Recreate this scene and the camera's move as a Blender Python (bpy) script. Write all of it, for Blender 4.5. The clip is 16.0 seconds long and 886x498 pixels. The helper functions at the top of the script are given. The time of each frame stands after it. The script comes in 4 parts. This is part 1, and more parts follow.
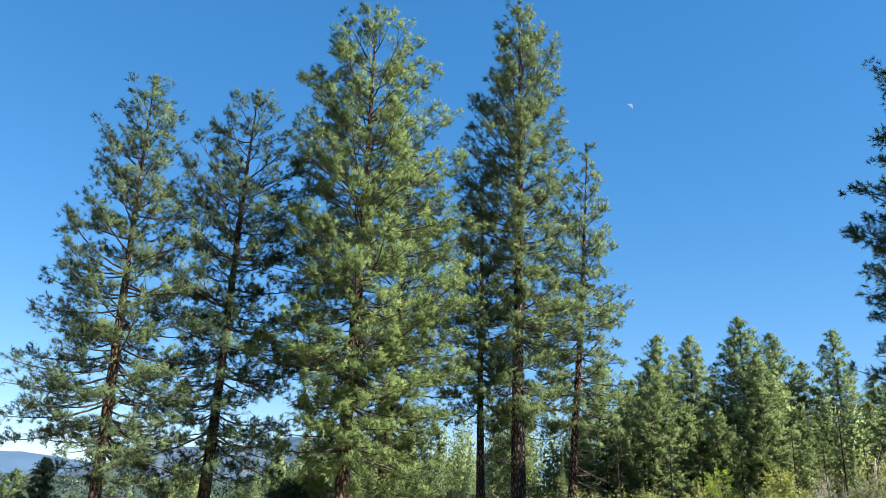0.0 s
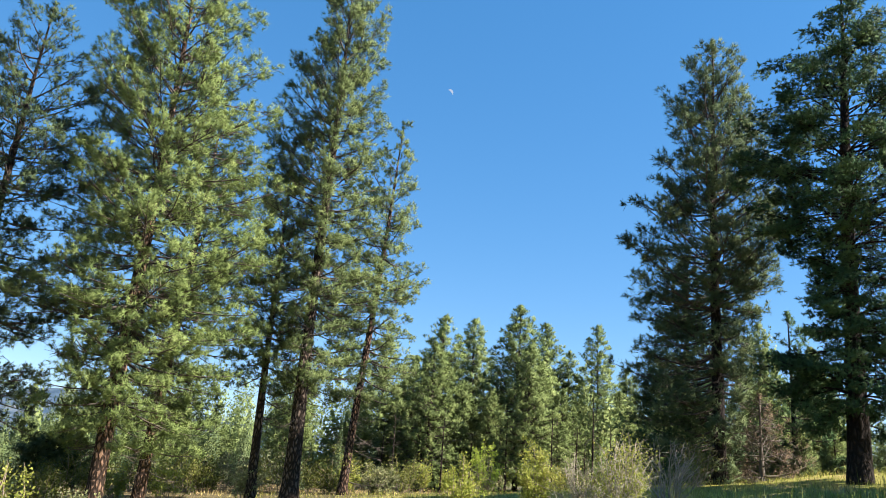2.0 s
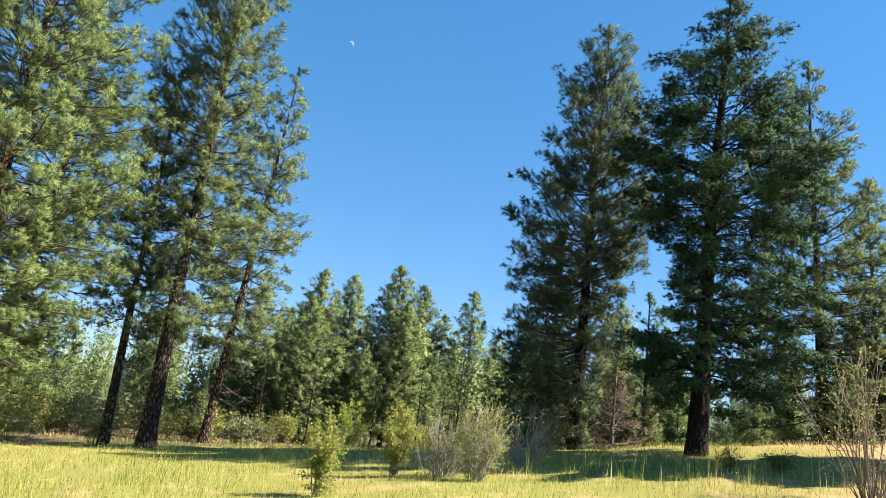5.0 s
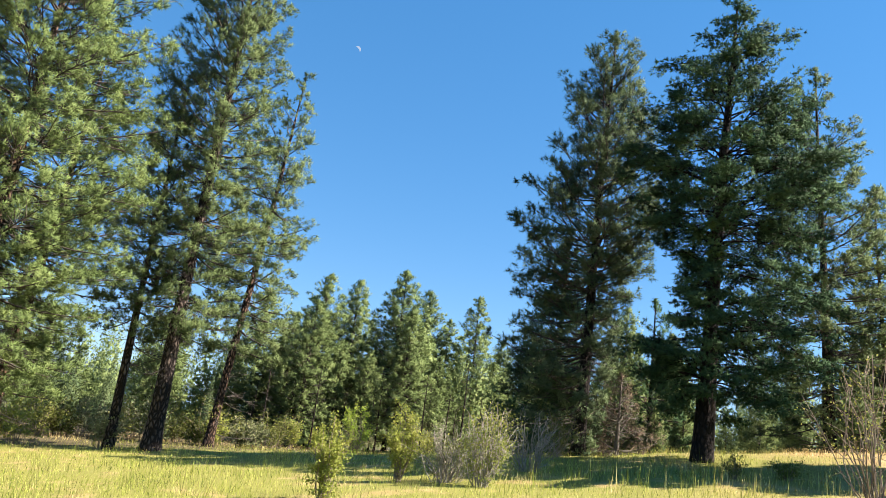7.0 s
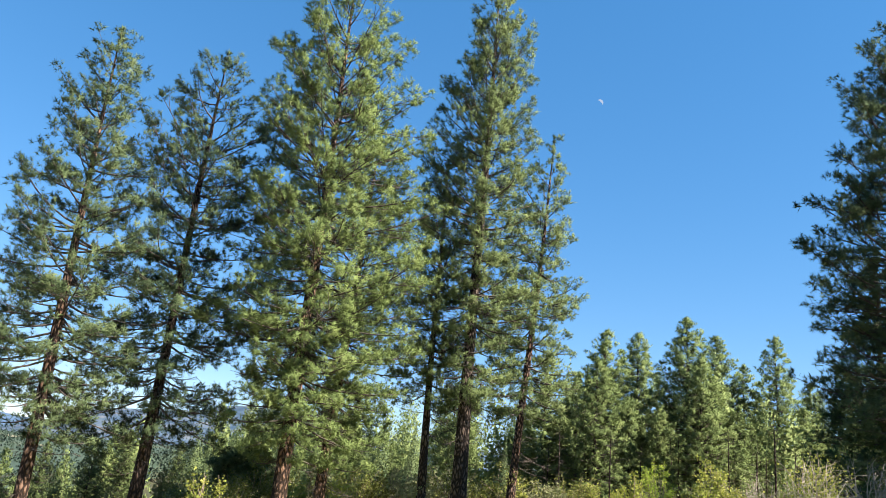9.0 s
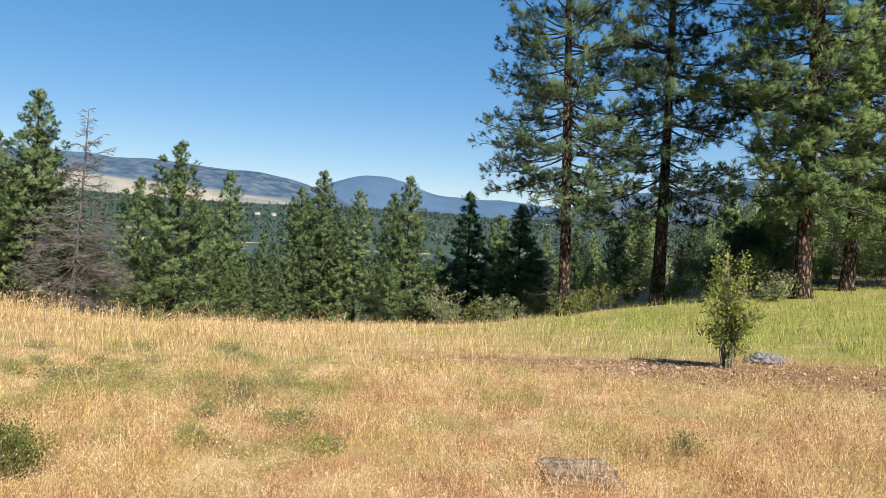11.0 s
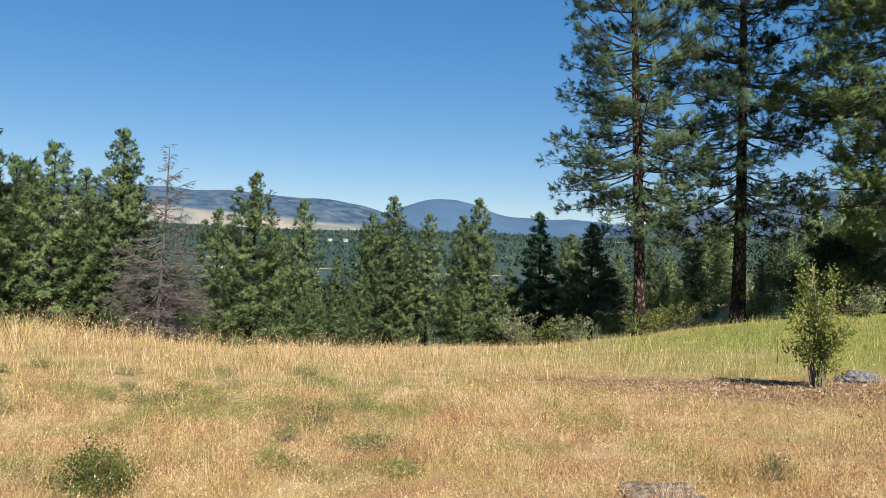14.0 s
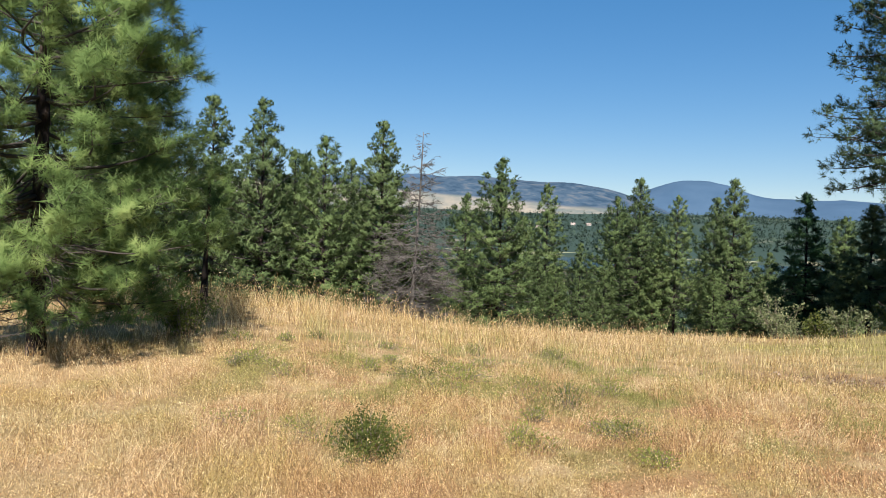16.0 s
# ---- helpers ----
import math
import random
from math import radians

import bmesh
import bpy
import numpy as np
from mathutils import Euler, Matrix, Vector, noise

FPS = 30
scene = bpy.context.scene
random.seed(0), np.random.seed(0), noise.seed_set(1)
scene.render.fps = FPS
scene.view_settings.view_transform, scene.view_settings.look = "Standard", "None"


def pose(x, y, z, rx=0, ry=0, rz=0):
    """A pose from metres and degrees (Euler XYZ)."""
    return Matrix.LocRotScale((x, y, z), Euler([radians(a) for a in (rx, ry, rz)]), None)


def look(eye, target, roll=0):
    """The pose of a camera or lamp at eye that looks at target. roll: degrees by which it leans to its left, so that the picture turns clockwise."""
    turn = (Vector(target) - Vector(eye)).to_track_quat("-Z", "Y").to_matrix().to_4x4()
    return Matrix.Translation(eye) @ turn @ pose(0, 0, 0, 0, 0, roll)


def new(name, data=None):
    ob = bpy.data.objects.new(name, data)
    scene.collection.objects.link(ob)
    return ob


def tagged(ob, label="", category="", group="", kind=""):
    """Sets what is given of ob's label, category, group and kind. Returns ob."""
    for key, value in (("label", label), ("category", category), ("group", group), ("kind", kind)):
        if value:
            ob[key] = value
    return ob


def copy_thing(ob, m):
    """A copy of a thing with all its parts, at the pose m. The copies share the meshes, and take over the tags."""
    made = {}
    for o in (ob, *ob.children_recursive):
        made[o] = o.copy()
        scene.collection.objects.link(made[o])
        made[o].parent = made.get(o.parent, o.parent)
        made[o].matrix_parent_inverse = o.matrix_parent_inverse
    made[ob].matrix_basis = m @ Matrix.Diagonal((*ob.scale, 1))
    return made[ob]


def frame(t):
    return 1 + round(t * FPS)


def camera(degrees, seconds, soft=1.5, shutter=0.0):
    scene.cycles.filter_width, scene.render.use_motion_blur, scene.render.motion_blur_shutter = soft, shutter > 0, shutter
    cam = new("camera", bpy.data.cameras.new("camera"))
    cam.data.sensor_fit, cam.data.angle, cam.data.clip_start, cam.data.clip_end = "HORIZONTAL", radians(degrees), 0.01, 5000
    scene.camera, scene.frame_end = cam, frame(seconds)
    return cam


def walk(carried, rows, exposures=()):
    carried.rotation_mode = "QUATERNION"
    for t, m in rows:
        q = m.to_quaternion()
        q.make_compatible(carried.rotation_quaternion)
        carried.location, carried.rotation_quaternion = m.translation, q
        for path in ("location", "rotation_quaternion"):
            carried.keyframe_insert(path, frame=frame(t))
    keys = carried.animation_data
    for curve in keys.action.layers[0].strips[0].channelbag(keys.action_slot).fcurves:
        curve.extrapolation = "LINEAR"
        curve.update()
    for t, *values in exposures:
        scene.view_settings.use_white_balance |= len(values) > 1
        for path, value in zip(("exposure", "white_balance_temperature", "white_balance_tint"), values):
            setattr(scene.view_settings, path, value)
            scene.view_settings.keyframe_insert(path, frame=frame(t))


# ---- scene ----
cam = camera(61.6, 16.0, soft=0.5)
# seconds, then tilt, lean and heading in degrees; the camera swings round its bearer
PATH = [
    (0.0, 109.65, -2.42, -0.44),
    (0.5, 109.09, -2.97, -6.75),
    (1.0, 108.81, -3.28, -11.18),
    (1.5, 108.61, -3.75, -14.32),
    (2.0, 108.29, -4.28, -16.93),
    (2.5, 107.74, -4.80, -19.40),
    (3.0, 107.11, -5.35, -21.68),
    (3.5, 106.52, -5.77, -23.65),
    (4.0, 106.15, -6.14, -25.29),
    (4.5, 106.02, -6.37, -26.50),
    (6.8, 106.39, -7.15, -27.29),
    (7.0, 106.47, -7.08, -26.63),
    (7.5, 106.96, -6.73, -24.04),
    (8.0, 107.70, -6.22, -19.53),
    (8.5, 108.55, -5.59, -13.36),
    (9.0, 108.51, -5.63, -4.78),
    (9.5, 103.12, -6.32, 7.14),
    (10.0, 95.57, -6.08, 19.10),
    (10.2, 92.92, -5.76, 23.36),
    (12.3, 87.61, -2.01, 35.96),
    (12.5, 88.12, -1.97, 35.79),
    (13.0, 89.28, -1.84, 35.52),
    (13.5, 89.96, -1.65, 36.14),
    (14.0, 90.18, -1.69, 38.12),
    (14.5, 90.06, -1.63, 41.49),
    (15.0, 89.67, -1.60, 45.73),
    (15.5, 89.13, -1.65, 50.59),
    (16.0, 88.37, -1.78, 56.69),
]
REACH, EYE = 0.2, 1.6
walk(cam, [(t, pose(-REACH * math.sin(radians(c)), REACH * math.cos(radians(c)), EYE, a, b, c)) for t, a, b, c in PATH],
     exposures=[(0.0, 1.72, 6450, 15), (1.0, 1.82, 7000, 18), (1.5, 1.9, 7050, 18), (9.0, 1.9, 7050, 18), (9.5, 1.55, 6650, 15), (10.2, 1.25, 6600, 16), (12.3, 0.98, 6330, 15), (16.0, 0.95, 6330, 15)])

# ---------- world, sun, exposure ----------
SUN_YAW, SUN_EL = -122.0, 44.0
MOON_YAW, MOON_EL = -15.07, 30.15
world = bpy.data.worlds.new("sky")
scene.world = world
world.use_nodes = True
wn = world.node_tree
wn.nodes.clear()
sky = wn.nodes.new("ShaderNodeTexSky")
sky.sky_type = "NISHITA"
sky.sun_disc = False
sky.sun_elevation = radians(SUN_EL)
sky.sun_rotation = radians(-SUN_YAW)
sky.altitude, sky.air_density, sky.dust_density, sky.ozone_density = 900, 1.0, 0.05, 4.0
bg = wn.nodes.new("ShaderNodeBackground")
bg.inputs["Strength"].default_value = 0.108
wo = wn.nodes.new("ShaderNodeOutputWorld")
hs = wn.nodes.new("ShaderNodeHueSaturation")
hs.inputs["Saturation"].default_value = 1.62
gm = wn.nodes.new("ShaderNodeGamma")
gm.inputs["Gamma"].default_value = 0.63
wn.links.new(sky.outputs["Color"], gm.inputs["Color"])
wn.links.new(gm.outputs["Color"], hs.inputs["Color"])
wn.links.new(hs.outputs["Color"], bg.inputs["Color"])
wn.links.new(bg.outputs["Background"], wo.inputs["Surface"])


def heading(yaw, el=0.0):
    a, e = radians(yaw), radians(el)
    return Vector((-math.sin(a) * math.cos(e), math.cos(a) * math.cos(e), math.sin(e)))


sun_data = bpy.data.lights.new("sun", "SUN")
sun_data.energy, sun_data.angle, sun_data.color = 5.0, radians(0.53), (1.0, 0.95, 0.86)
sun = new("sun", sun_data)
sun.matrix_world = look(heading(SUN_YAW, SUN_EL) * 200, (0, 0, 0))


# ---------- materials ----------
def fresh(name):
    m = bpy.data.materials.new(name)
    m.use_nodes = True
    m.node_tree.nodes.clear()
    return m, m.node_tree


def node(nt, kind, **values):
    n = nt.nodes.new(kind)
    for key, value in values.items():
        n.inputs[key.replace("_", " ")].default_value = value
    return n


def noise_at(nt, co, scale, detail=3.0, rough=0.55):
    n = node(nt, "ShaderNodeTexNoise", Scale=scale, Detail=detail, Roughness=rough)
    nt.links.new(co, n.inputs["Vector"])
    return n.outputs["Fac"]


def ramp(nt, fac, stops):
    r = nt.nodes.new("ShaderNodeValToRGB")
    els = r.color_ramp.elements
    while len(els) < len(stops):
        els.new(0.5)
    for e, (p, c) in zip(els, stops):
        e.position, e.color = p, (*c, 1)
    nt.links.new(fac, r.inputs["Fac"])
    return r.outputs["Color"]


def steps(nt, fac, lo, hi):
    m = nt.nodes.new("ShaderNodeMapRange")
    m.interpolation_type = "SMOOTHSTEP"
    m.inputs["From Min"].default_value, m.inputs["From Max"].default_value = lo, hi
    nt.links.new(fac, m.inputs["Value"])
    return m.outputs["Result"]


def mixed(nt, fac, a, b, mode="MIX"):
    m = nt.nodes.new("ShaderNodeMix")
    m.data_type, m.blend_type = "RGBA", mode
    for sock, v in ((m.inputs[0], fac), (m.inputs[6], a), (m.inputs[7], b)):
        if isinstance(v, (int, float)):
            sock.default_value = v
        elif isinstance(v, tuple):
            sock.default_value = (*v, 1)
        else:
            nt.links.new(v, sock)
    return m.outputs[2]


def sums(nt, op, a, b):
    m = nt.nodes.new("ShaderNodeMath")
    m.operation = op
    for sock, v in zip(m.inputs, (a, b)):
        if isinstance(v, (int, float)):
            sock.default_value = v
        else:
            nt.links.new(v, sock)
    return m.outputs[0]


def finish(nt, colour, rough=0.8, bump=None, strength=0.5, distance=0.02, thin=0.0, spec=0.3):
    p = node(nt, "ShaderNodeBsdfPrincipled", Roughness=rough)
    p.inputs["Specular IOR Level"].default_value = spec
    if isinstance(colour, tuple):
        p.inputs["Base Color"].default_value = (*colour, 1)
    else:
        nt.links.new(colour, p.inputs["Base Color"])
    if bump is not None:
        b = node(nt, "ShaderNodeBump", Strength=strength, Distance=distance)
        nt.links.new(bump, b.inputs["Height"])
        nt.links.new(b.outputs["Normal"], p.inputs["Normal"])
    out = nt.nodes.new("ShaderNodeOutputMaterial")
    if thin:
        tr = nt.nodes.new("ShaderNodeBsdfTranslucent")
        if isinstance(colour, tuple):
            tr.inputs["Color"].default_value = (*colour, 1)
        else:
            nt.links.new(colour, tr.inputs["Color"])
        mx = node(nt, "ShaderNodeMixShader", Fac=thin)
        nt.links.new(p.outputs[0], mx.inputs[1])
        nt.links.new(tr.outputs[0], mx.inputs[2])
        nt.links.new(mx.outputs[0], out.inputs["Surface"])
    else:
        nt.links.new(p.outputs[0], out.inputs["Surface"])


def where(nt):
    return nt.nodes.new("ShaderNodeNewGeometry").outputs["Position"]


def local(nt):
    return nt.nodes.new("ShaderNodeTexCoord").outputs["Object"]


def island(nt):
    return nt.nodes.new("ShaderNodeNewGeometry").outputs["Random Per Island"]


def foliage_mat(name, dark, mid, light, thin=0.15, scale=1.3, rough=0.7):
    """Leaves or needles: colour by clump and by single leaf."""
    m, nt = fresh(name)
    clump = noise_at(nt, local(nt), scale, 2.0)
    both = sums(nt, "ADD", sums(nt, "MULTIPLY", clump, 0.9), sums(nt, "MULTIPLY", island(nt), 0.1))
    tint = nt.nodes.new("ShaderNodeObjectInfo").outputs["Random"]
    both = sums(nt, "ADD", both, sums(nt, "MULTIPLY", sums(nt, "SUBTRACT", tint, 0.5), 0.12))
    col = ramp(nt, both, [(0.3, dark), (0.49, mid), (0.72, light)])
    finish(nt, col, rough, thin=thin, spec=0.08)
    return m


def bark_mat(name, crack, plate, pale, scale=7.0):
    m, nt = fresh(name)
    mp = node(nt, "ShaderNodeMapping")
    mp.inputs["Scale"].default_value = (1, 1, 0.42)
    nt.links.new(local(nt), mp.inputs["Vector"])
    v = node(nt, "ShaderNodeTexVoronoi", Scale=scale)
    v.feature = "DISTANCE_TO_EDGE"
    nt.links.new(mp.outputs["Vector"], v.inputs["Vector"])
    fine = noise_at(nt, mp.outputs["Vector"], scale * 4, 4.0)
    wide = noise_at(nt, local(nt), 0.7, 2.0)
    edge = steps(nt, sums(nt, "ADD", v.outputs["Distance"], sums(nt, "MULTIPLY", sums(nt, "SUBTRACT", fine, 0.5), 0.25)), 0.06, 0.34)
    col = mixed(nt, edge, crack, mixed(nt, wide, plate, pale))
    col = mixed(nt, sums(nt, "MULTIPLY", fine, 0.5), col, crack)
    h = sums(nt, "ADD", edge, sums(nt, "MULTIPLY", fine, 0.5))
    finish(nt, col, 0.9, bump=h, strength=1.0, distance=0.07, spec=0.15)
    return m


def zone(nt, pos, cx, cy, rx, ry, wobble, soft=0.25):
    """1 inside an uneven oval patch of the meadow, 0 outside."""
    sep = nt.nodes.new("ShaderNodeSeparateXYZ")
    nt.links.new(pos, sep.inputs[0])
    dx = sums(nt, "DIVIDE", sums(nt, "SUBTRACT", sep.outputs[0], cx), rx)
    dy = sums(nt, "DIVIDE", sums(nt, "SUBTRACT", sep.outputs[1], cy), ry)
    d = sums(nt, "SQRT", sums(nt, "ADD", sums(nt, "MULTIPLY", dx, dx), sums(nt, "MULTIPLY", dy, dy)), 0)
    d = sums(nt, "ADD", d, sums(nt, "MULTIPLY", sums(nt, "SUBTRACT", wobble, 0.5), 0.7))
    return sums(nt, "SUBTRACT", 1.0, steps(nt, d, 1.0 - soft, 1.0 + soft))


def meadow_colour(nt, pos, single=None):
    """Straw, rust and green patches of the meadow, the same for its soil and its grass."""
    wide = noise_at(nt, pos, 0.22, 3.0)
    patch = noise_at(nt, pos, 0.8, 4.0)
    small = noise_at(nt, pos, 2.6, 3.0)
    fine = single if single is not None else noise_at(nt, pos, 36.0, 5.0, 0.75)
    pale = ramp(nt, fine, [(0.1, (0.29, 0.185, 0.095)), (0.5, (0.70, 0.51, 0.26)), (0.95, (0.95, 0.80, 0.51))])
    gold = ramp(nt, fine, [(0.1, (0.22, 0.13, 0.05)), (0.5, (0.51, 0.365, 0.13)), (0.95, (0.82, 0.65, 0.295))])
    rust = ramp(nt, fine, [(0.1, (0.17, 0.08, 0.033)), (0.5, (0.48, 0.28, 0.125)), (0.95, (0.82, 0.56, 0.31))])
    green = ramp(nt, fine, [(0.1, (0.065, 0.10, 0.015)), (0.5, (0.265, 0.32, 0.048)), (0.95, (0.53, 0.545, 0.15))])
    weed = ramp(nt, fine, [(0.2, (0.12, 0.14, 0.03)), (0.8, (0.42, 0.40, 0.12))])
    col = mixed(nt, steps(nt, sums(nt, "ADD", sums(nt, "MULTIPLY", small, 0.5), sums(nt, "MULTIPLY", patch, 0.5)), 0.42, 0.56), gold, pale)
    r = zone(nt, pos, -2.0, 5.0, 8.0, 3.6, wide, 0.5)
    red = sums(nt, "MULTIPLY", steps(nt, noise_at(nt, pos, 1.5, 6.0, 0.6), 0.43, 0.55), sums(nt, "ADD", 0.4, sums(nt, "MULTIPLY", r, 0.6)))
    col = mixed(nt, red, col, rust)
    lush = zone(nt, pos, -8.5, 8.0, 6.0, 5.5, wide, 0.5)
    col = mixed(nt, sums(nt, "MULTIPLY", steps(nt, noise_at(nt, pos, 1.1, 4.0), 0.48, 0.6), sums(nt, "ADD", 0.16, sums(nt, "MULTIPLY", lush, 0.8))), col, weed)
    g = zone(nt, pos, 7.5, 27.0, 20.0, 16.5, wide)
    g = sums(nt, "MULTIPLY", g, sums(nt, "SUBTRACT", 1.0, sums(nt, "MULTIPLY", steps(nt, patch, 0.52, 0.66), 0.55)))
    col = mixed(nt, g, col, green)
    bare = zone(nt, pos, -3.4, 11.2, 4.0, 1.5, small, 0.5)
    return mixed(nt, sums(nt, "MULTIPLY", bare, 0.8), col, rust)


def ground_mat():
    m, nt = fresh("meadow_soil")
    pos = where(nt)
    col = meadow_colour(nt, pos)
    litter = noise_at(nt, pos, 30.0, 4.0)
    col = mixed(nt, 0.58, col, ramp(nt, litter, [(0.3, (0.04, 0.028, 0.016)), (0.7, (0.22, 0.155, 0.08))]))
    gravel = ramp(nt, noise_at(nt, pos, 45.0, 3.0), [(0.35, (0.06, 0.036, 0.02)), (0.55, (0.20, 0.125, 0.06)), (0.72, (0.38, 0.28, 0.18))])
    lumps = noise_at(nt, pos, 2.6, 3.0)
    for spot_xy, radii in (((-3.4, 11.2), (3.8, 1.2)), ((1.2, 11.0), (1.9, 1.0))):
        col = mixed(nt, zone(nt, pos, *spot_xy, *radii, lumps, 0.4), col, gravel)
    # Dark forest floor behind the tall pines, their shade painted into its colour
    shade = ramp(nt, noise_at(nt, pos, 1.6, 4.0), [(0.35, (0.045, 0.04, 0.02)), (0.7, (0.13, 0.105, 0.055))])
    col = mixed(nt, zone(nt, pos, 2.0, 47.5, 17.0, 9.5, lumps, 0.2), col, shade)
    ln = nt.nodes.new("ShaderNodeVectorMath")
    ln.operation = "LENGTH"
    nt.links.new(pos, ln.inputs[0])
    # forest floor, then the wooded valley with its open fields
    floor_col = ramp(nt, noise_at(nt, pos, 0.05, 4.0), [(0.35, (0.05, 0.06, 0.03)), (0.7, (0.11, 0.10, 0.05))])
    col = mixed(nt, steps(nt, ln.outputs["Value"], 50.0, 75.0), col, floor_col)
    far = ramp(nt, noise_at(nt, pos, 0.006, 4.0), [(0.5, (0.035, 0.058, 0.045)), (0.64, (0.055, 0.075, 0.052)), (0.74, (0.28, 0.25, 0.17))])
    col = mixed(nt, steps(nt, ln.outputs["Value"], 1200.0, 1500.0), col, far)
    shore = sums(nt, "MULTIPLY", steps(nt, ln.outputs["Value"], 1425.0, 1445.0), sums(nt, "SUBTRACT", 1.0, steps(nt, ln.outputs["Value"], 1485.0, 1500.0)))
    shore = sums(nt, "MULTIPLY", shore, steps(nt, noise_at(nt, pos, 0.01, 2.0), 0.5, 0.56))
    col = mixed(nt, shore, col, (0.30, 0.29, 0.17))
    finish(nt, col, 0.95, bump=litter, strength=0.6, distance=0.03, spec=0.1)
    return m


def grass_mat():
    m, nt = fresh("meadow_grass")
    col = meadow_colour(nt, where(nt), island(nt))
    finish(nt, col, 0.7, thin=0.4, spec=0.25)
    return m


def plain_mat(name, stops, scale, rough=0.8, bump=0.0, thin=0.0):
    m, nt = fresh(name)
    n = noise_at(nt, local(nt), scale, 4.0)
    finish(nt, ramp(nt, n, stops), rough, bump=n if bump else None, strength=bump, thin=thin, spec=0.2)
    return m


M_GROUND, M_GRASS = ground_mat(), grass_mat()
M_PINE = foliage_mat("pine_needles", (0.05, 0.075, 0.03), (0.10, 0.144, 0.055), (0.15, 0.197, 0.078), thin=0.22)
M_BLUE = foliage_mat("bluish_pine_needles", (0.032, 0.054, 0.028), (0.07, 0.108, 0.05), (0.125, 0.168, 0.075), thin=0.22)
M_GOLD = foliage_mat("sunny_pine_needles", (0.06, 0.094, 0.033), (0.128, 0.184, 0.062), (0.185, 0.242, 0.084), thin=0.25)
M_NEAR = foliage_mat("long_pine_needles", (0.06, 0.10, 0.035), (0.155, 0.235, 0.072), (0.29, 0.365, 0.125), thin=0.35, scale=2.0)
M_YOUNG = foliage_mat("young_pine_needles", (0.064, 0.096, 0.036), (0.135, 0.192, 0.07), (0.205, 0.258, 0.098), scale=0.9, thin=0.26)
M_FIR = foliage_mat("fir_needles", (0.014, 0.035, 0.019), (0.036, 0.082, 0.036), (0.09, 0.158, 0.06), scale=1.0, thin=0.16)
M_BROWN = foliage_mat("dead_needles", (0.055, 0.042, 0.03), (0.10, 0.077, 0.053), (0.16, 0.122, 0.085), thin=0.15)
M_LEAF = foliage_mat("shrub_leaves", (0.13, 0.165, 0.036), (0.25, 0.29, 0.065), (0.41, 0.41, 0.11), thin=0.45, scale=2.0)
M_BRIGHT = foliage_mat("bright_leaves", (0.16, 0.26, 0.03), (0.30, 0.42, 0.06), (0.45, 0.52, 0.12), thin=0.4, scale=2.0)
M_WEED = foliage_mat("weed_leaves", (0.05, 0.066, 0.017), (0.112, 0.136, 0.032), (0.23, 0.238, 0.072), thin=0.3, scale=3.0)
M_BARK = bark_mat("pine_bark", (0.014, 0.011, 0.010), (0.065, 0.046, 0.037), (0.14, 0.10, 0.08))
M_BARK_RED = bark_mat("orange_pine_bark", (0.02, 0.014, 0.011), (0.19, 0.115, 0.08), (0.34, 0.225, 0.16))
M_BARK_GREY = bark_mat("grey_brown_pine_bark", (0.018, 0.014, 0.012), (0.12, 0.093, 0.076), (0.22, 0.18, 0.15))
# Plates darker than the bark itself: the shade on these trunks is painted in
M_BARK_SHADED = bark_mat("shaded_fir_bark", (0.012, 0.010, 0.009), (0.036, 0.029, 0.025), (0.062, 0.051, 0.044), 7.0)
M_LIMB = plain_mat("limb_bark", [(0.3, (0.03, 0.026, 0.023)), (0.7, (0.09, 0.077, 0.066))], 3.0, 0.9)
M_DEAD = plain_mat("dead_wood", [(0.3, (0.07, 0.062, 0.054)), (0.7, (0.18, 0.165, 0.145))], 4.0, 0.9)
M_TWIG = plain_mat("pale_twigs", [(0.3, (0.16, 0.14, 0.12)), (0.7, (0.36, 0.33, 0.28))], 5.0, 0.9)
M_SAGE = foliage_mat("grey_green_leaves", (0.09, 0.11, 0.05), (0.19, 0.215, 0.105), (0.32, 0.335, 0.18), thin=0.3, scale=2.0)
M_STEM = plain_mat("shrub_stem", [(0.3, (0.11, 0.09, 0.065)), (0.7, (0.25, 0.21, 0.16))], 6.0, 0.85)


# ---------- mesh helpers ----------
class Buf:
    """Points and faces of one mesh."""

    def __init__(self):
        self.v, self.f = [], []

    def tube(self, pts, radii, sides):
        n0 = len(self.v)
        pts = [Vector(p) for p in pts]
        for i, (p, r) in enumerate(zip(pts, radii)):
            d = (pts[min(i + 1, len(pts) - 1)] - pts[max(i - 1, 0)]).normalized()
            a = d.cross(Vector((0.31, 0.95, 0.05))).normalized()
            b = d.cross(a)
            for k in range(sides):
                w = 2 * math.pi * k / sides
                self.v.append(p + (a * math.cos(w) + b * math.sin(w)) * r)
        for i in range(len(pts) - 1):
            for k in range(sides):
                q = n0 + i * sides
                k2 = (k + 1) % sides
                self.f.append((q + k, q + k2, q + sides + k2, q + sides + k))
        e = n0 + (len(pts) - 1) * sides
        self.f.append(tuple(range(e, e + sides)))

    def mesh(self, name, mat, smooth=True):
        me = bpy.data.meshes.new(name)
        me.from_pydata([tuple(p) for p in self.v], [], self.f)
        me.materials.append(mat)
        if smooth:
            me.shade_smooth()
        return me


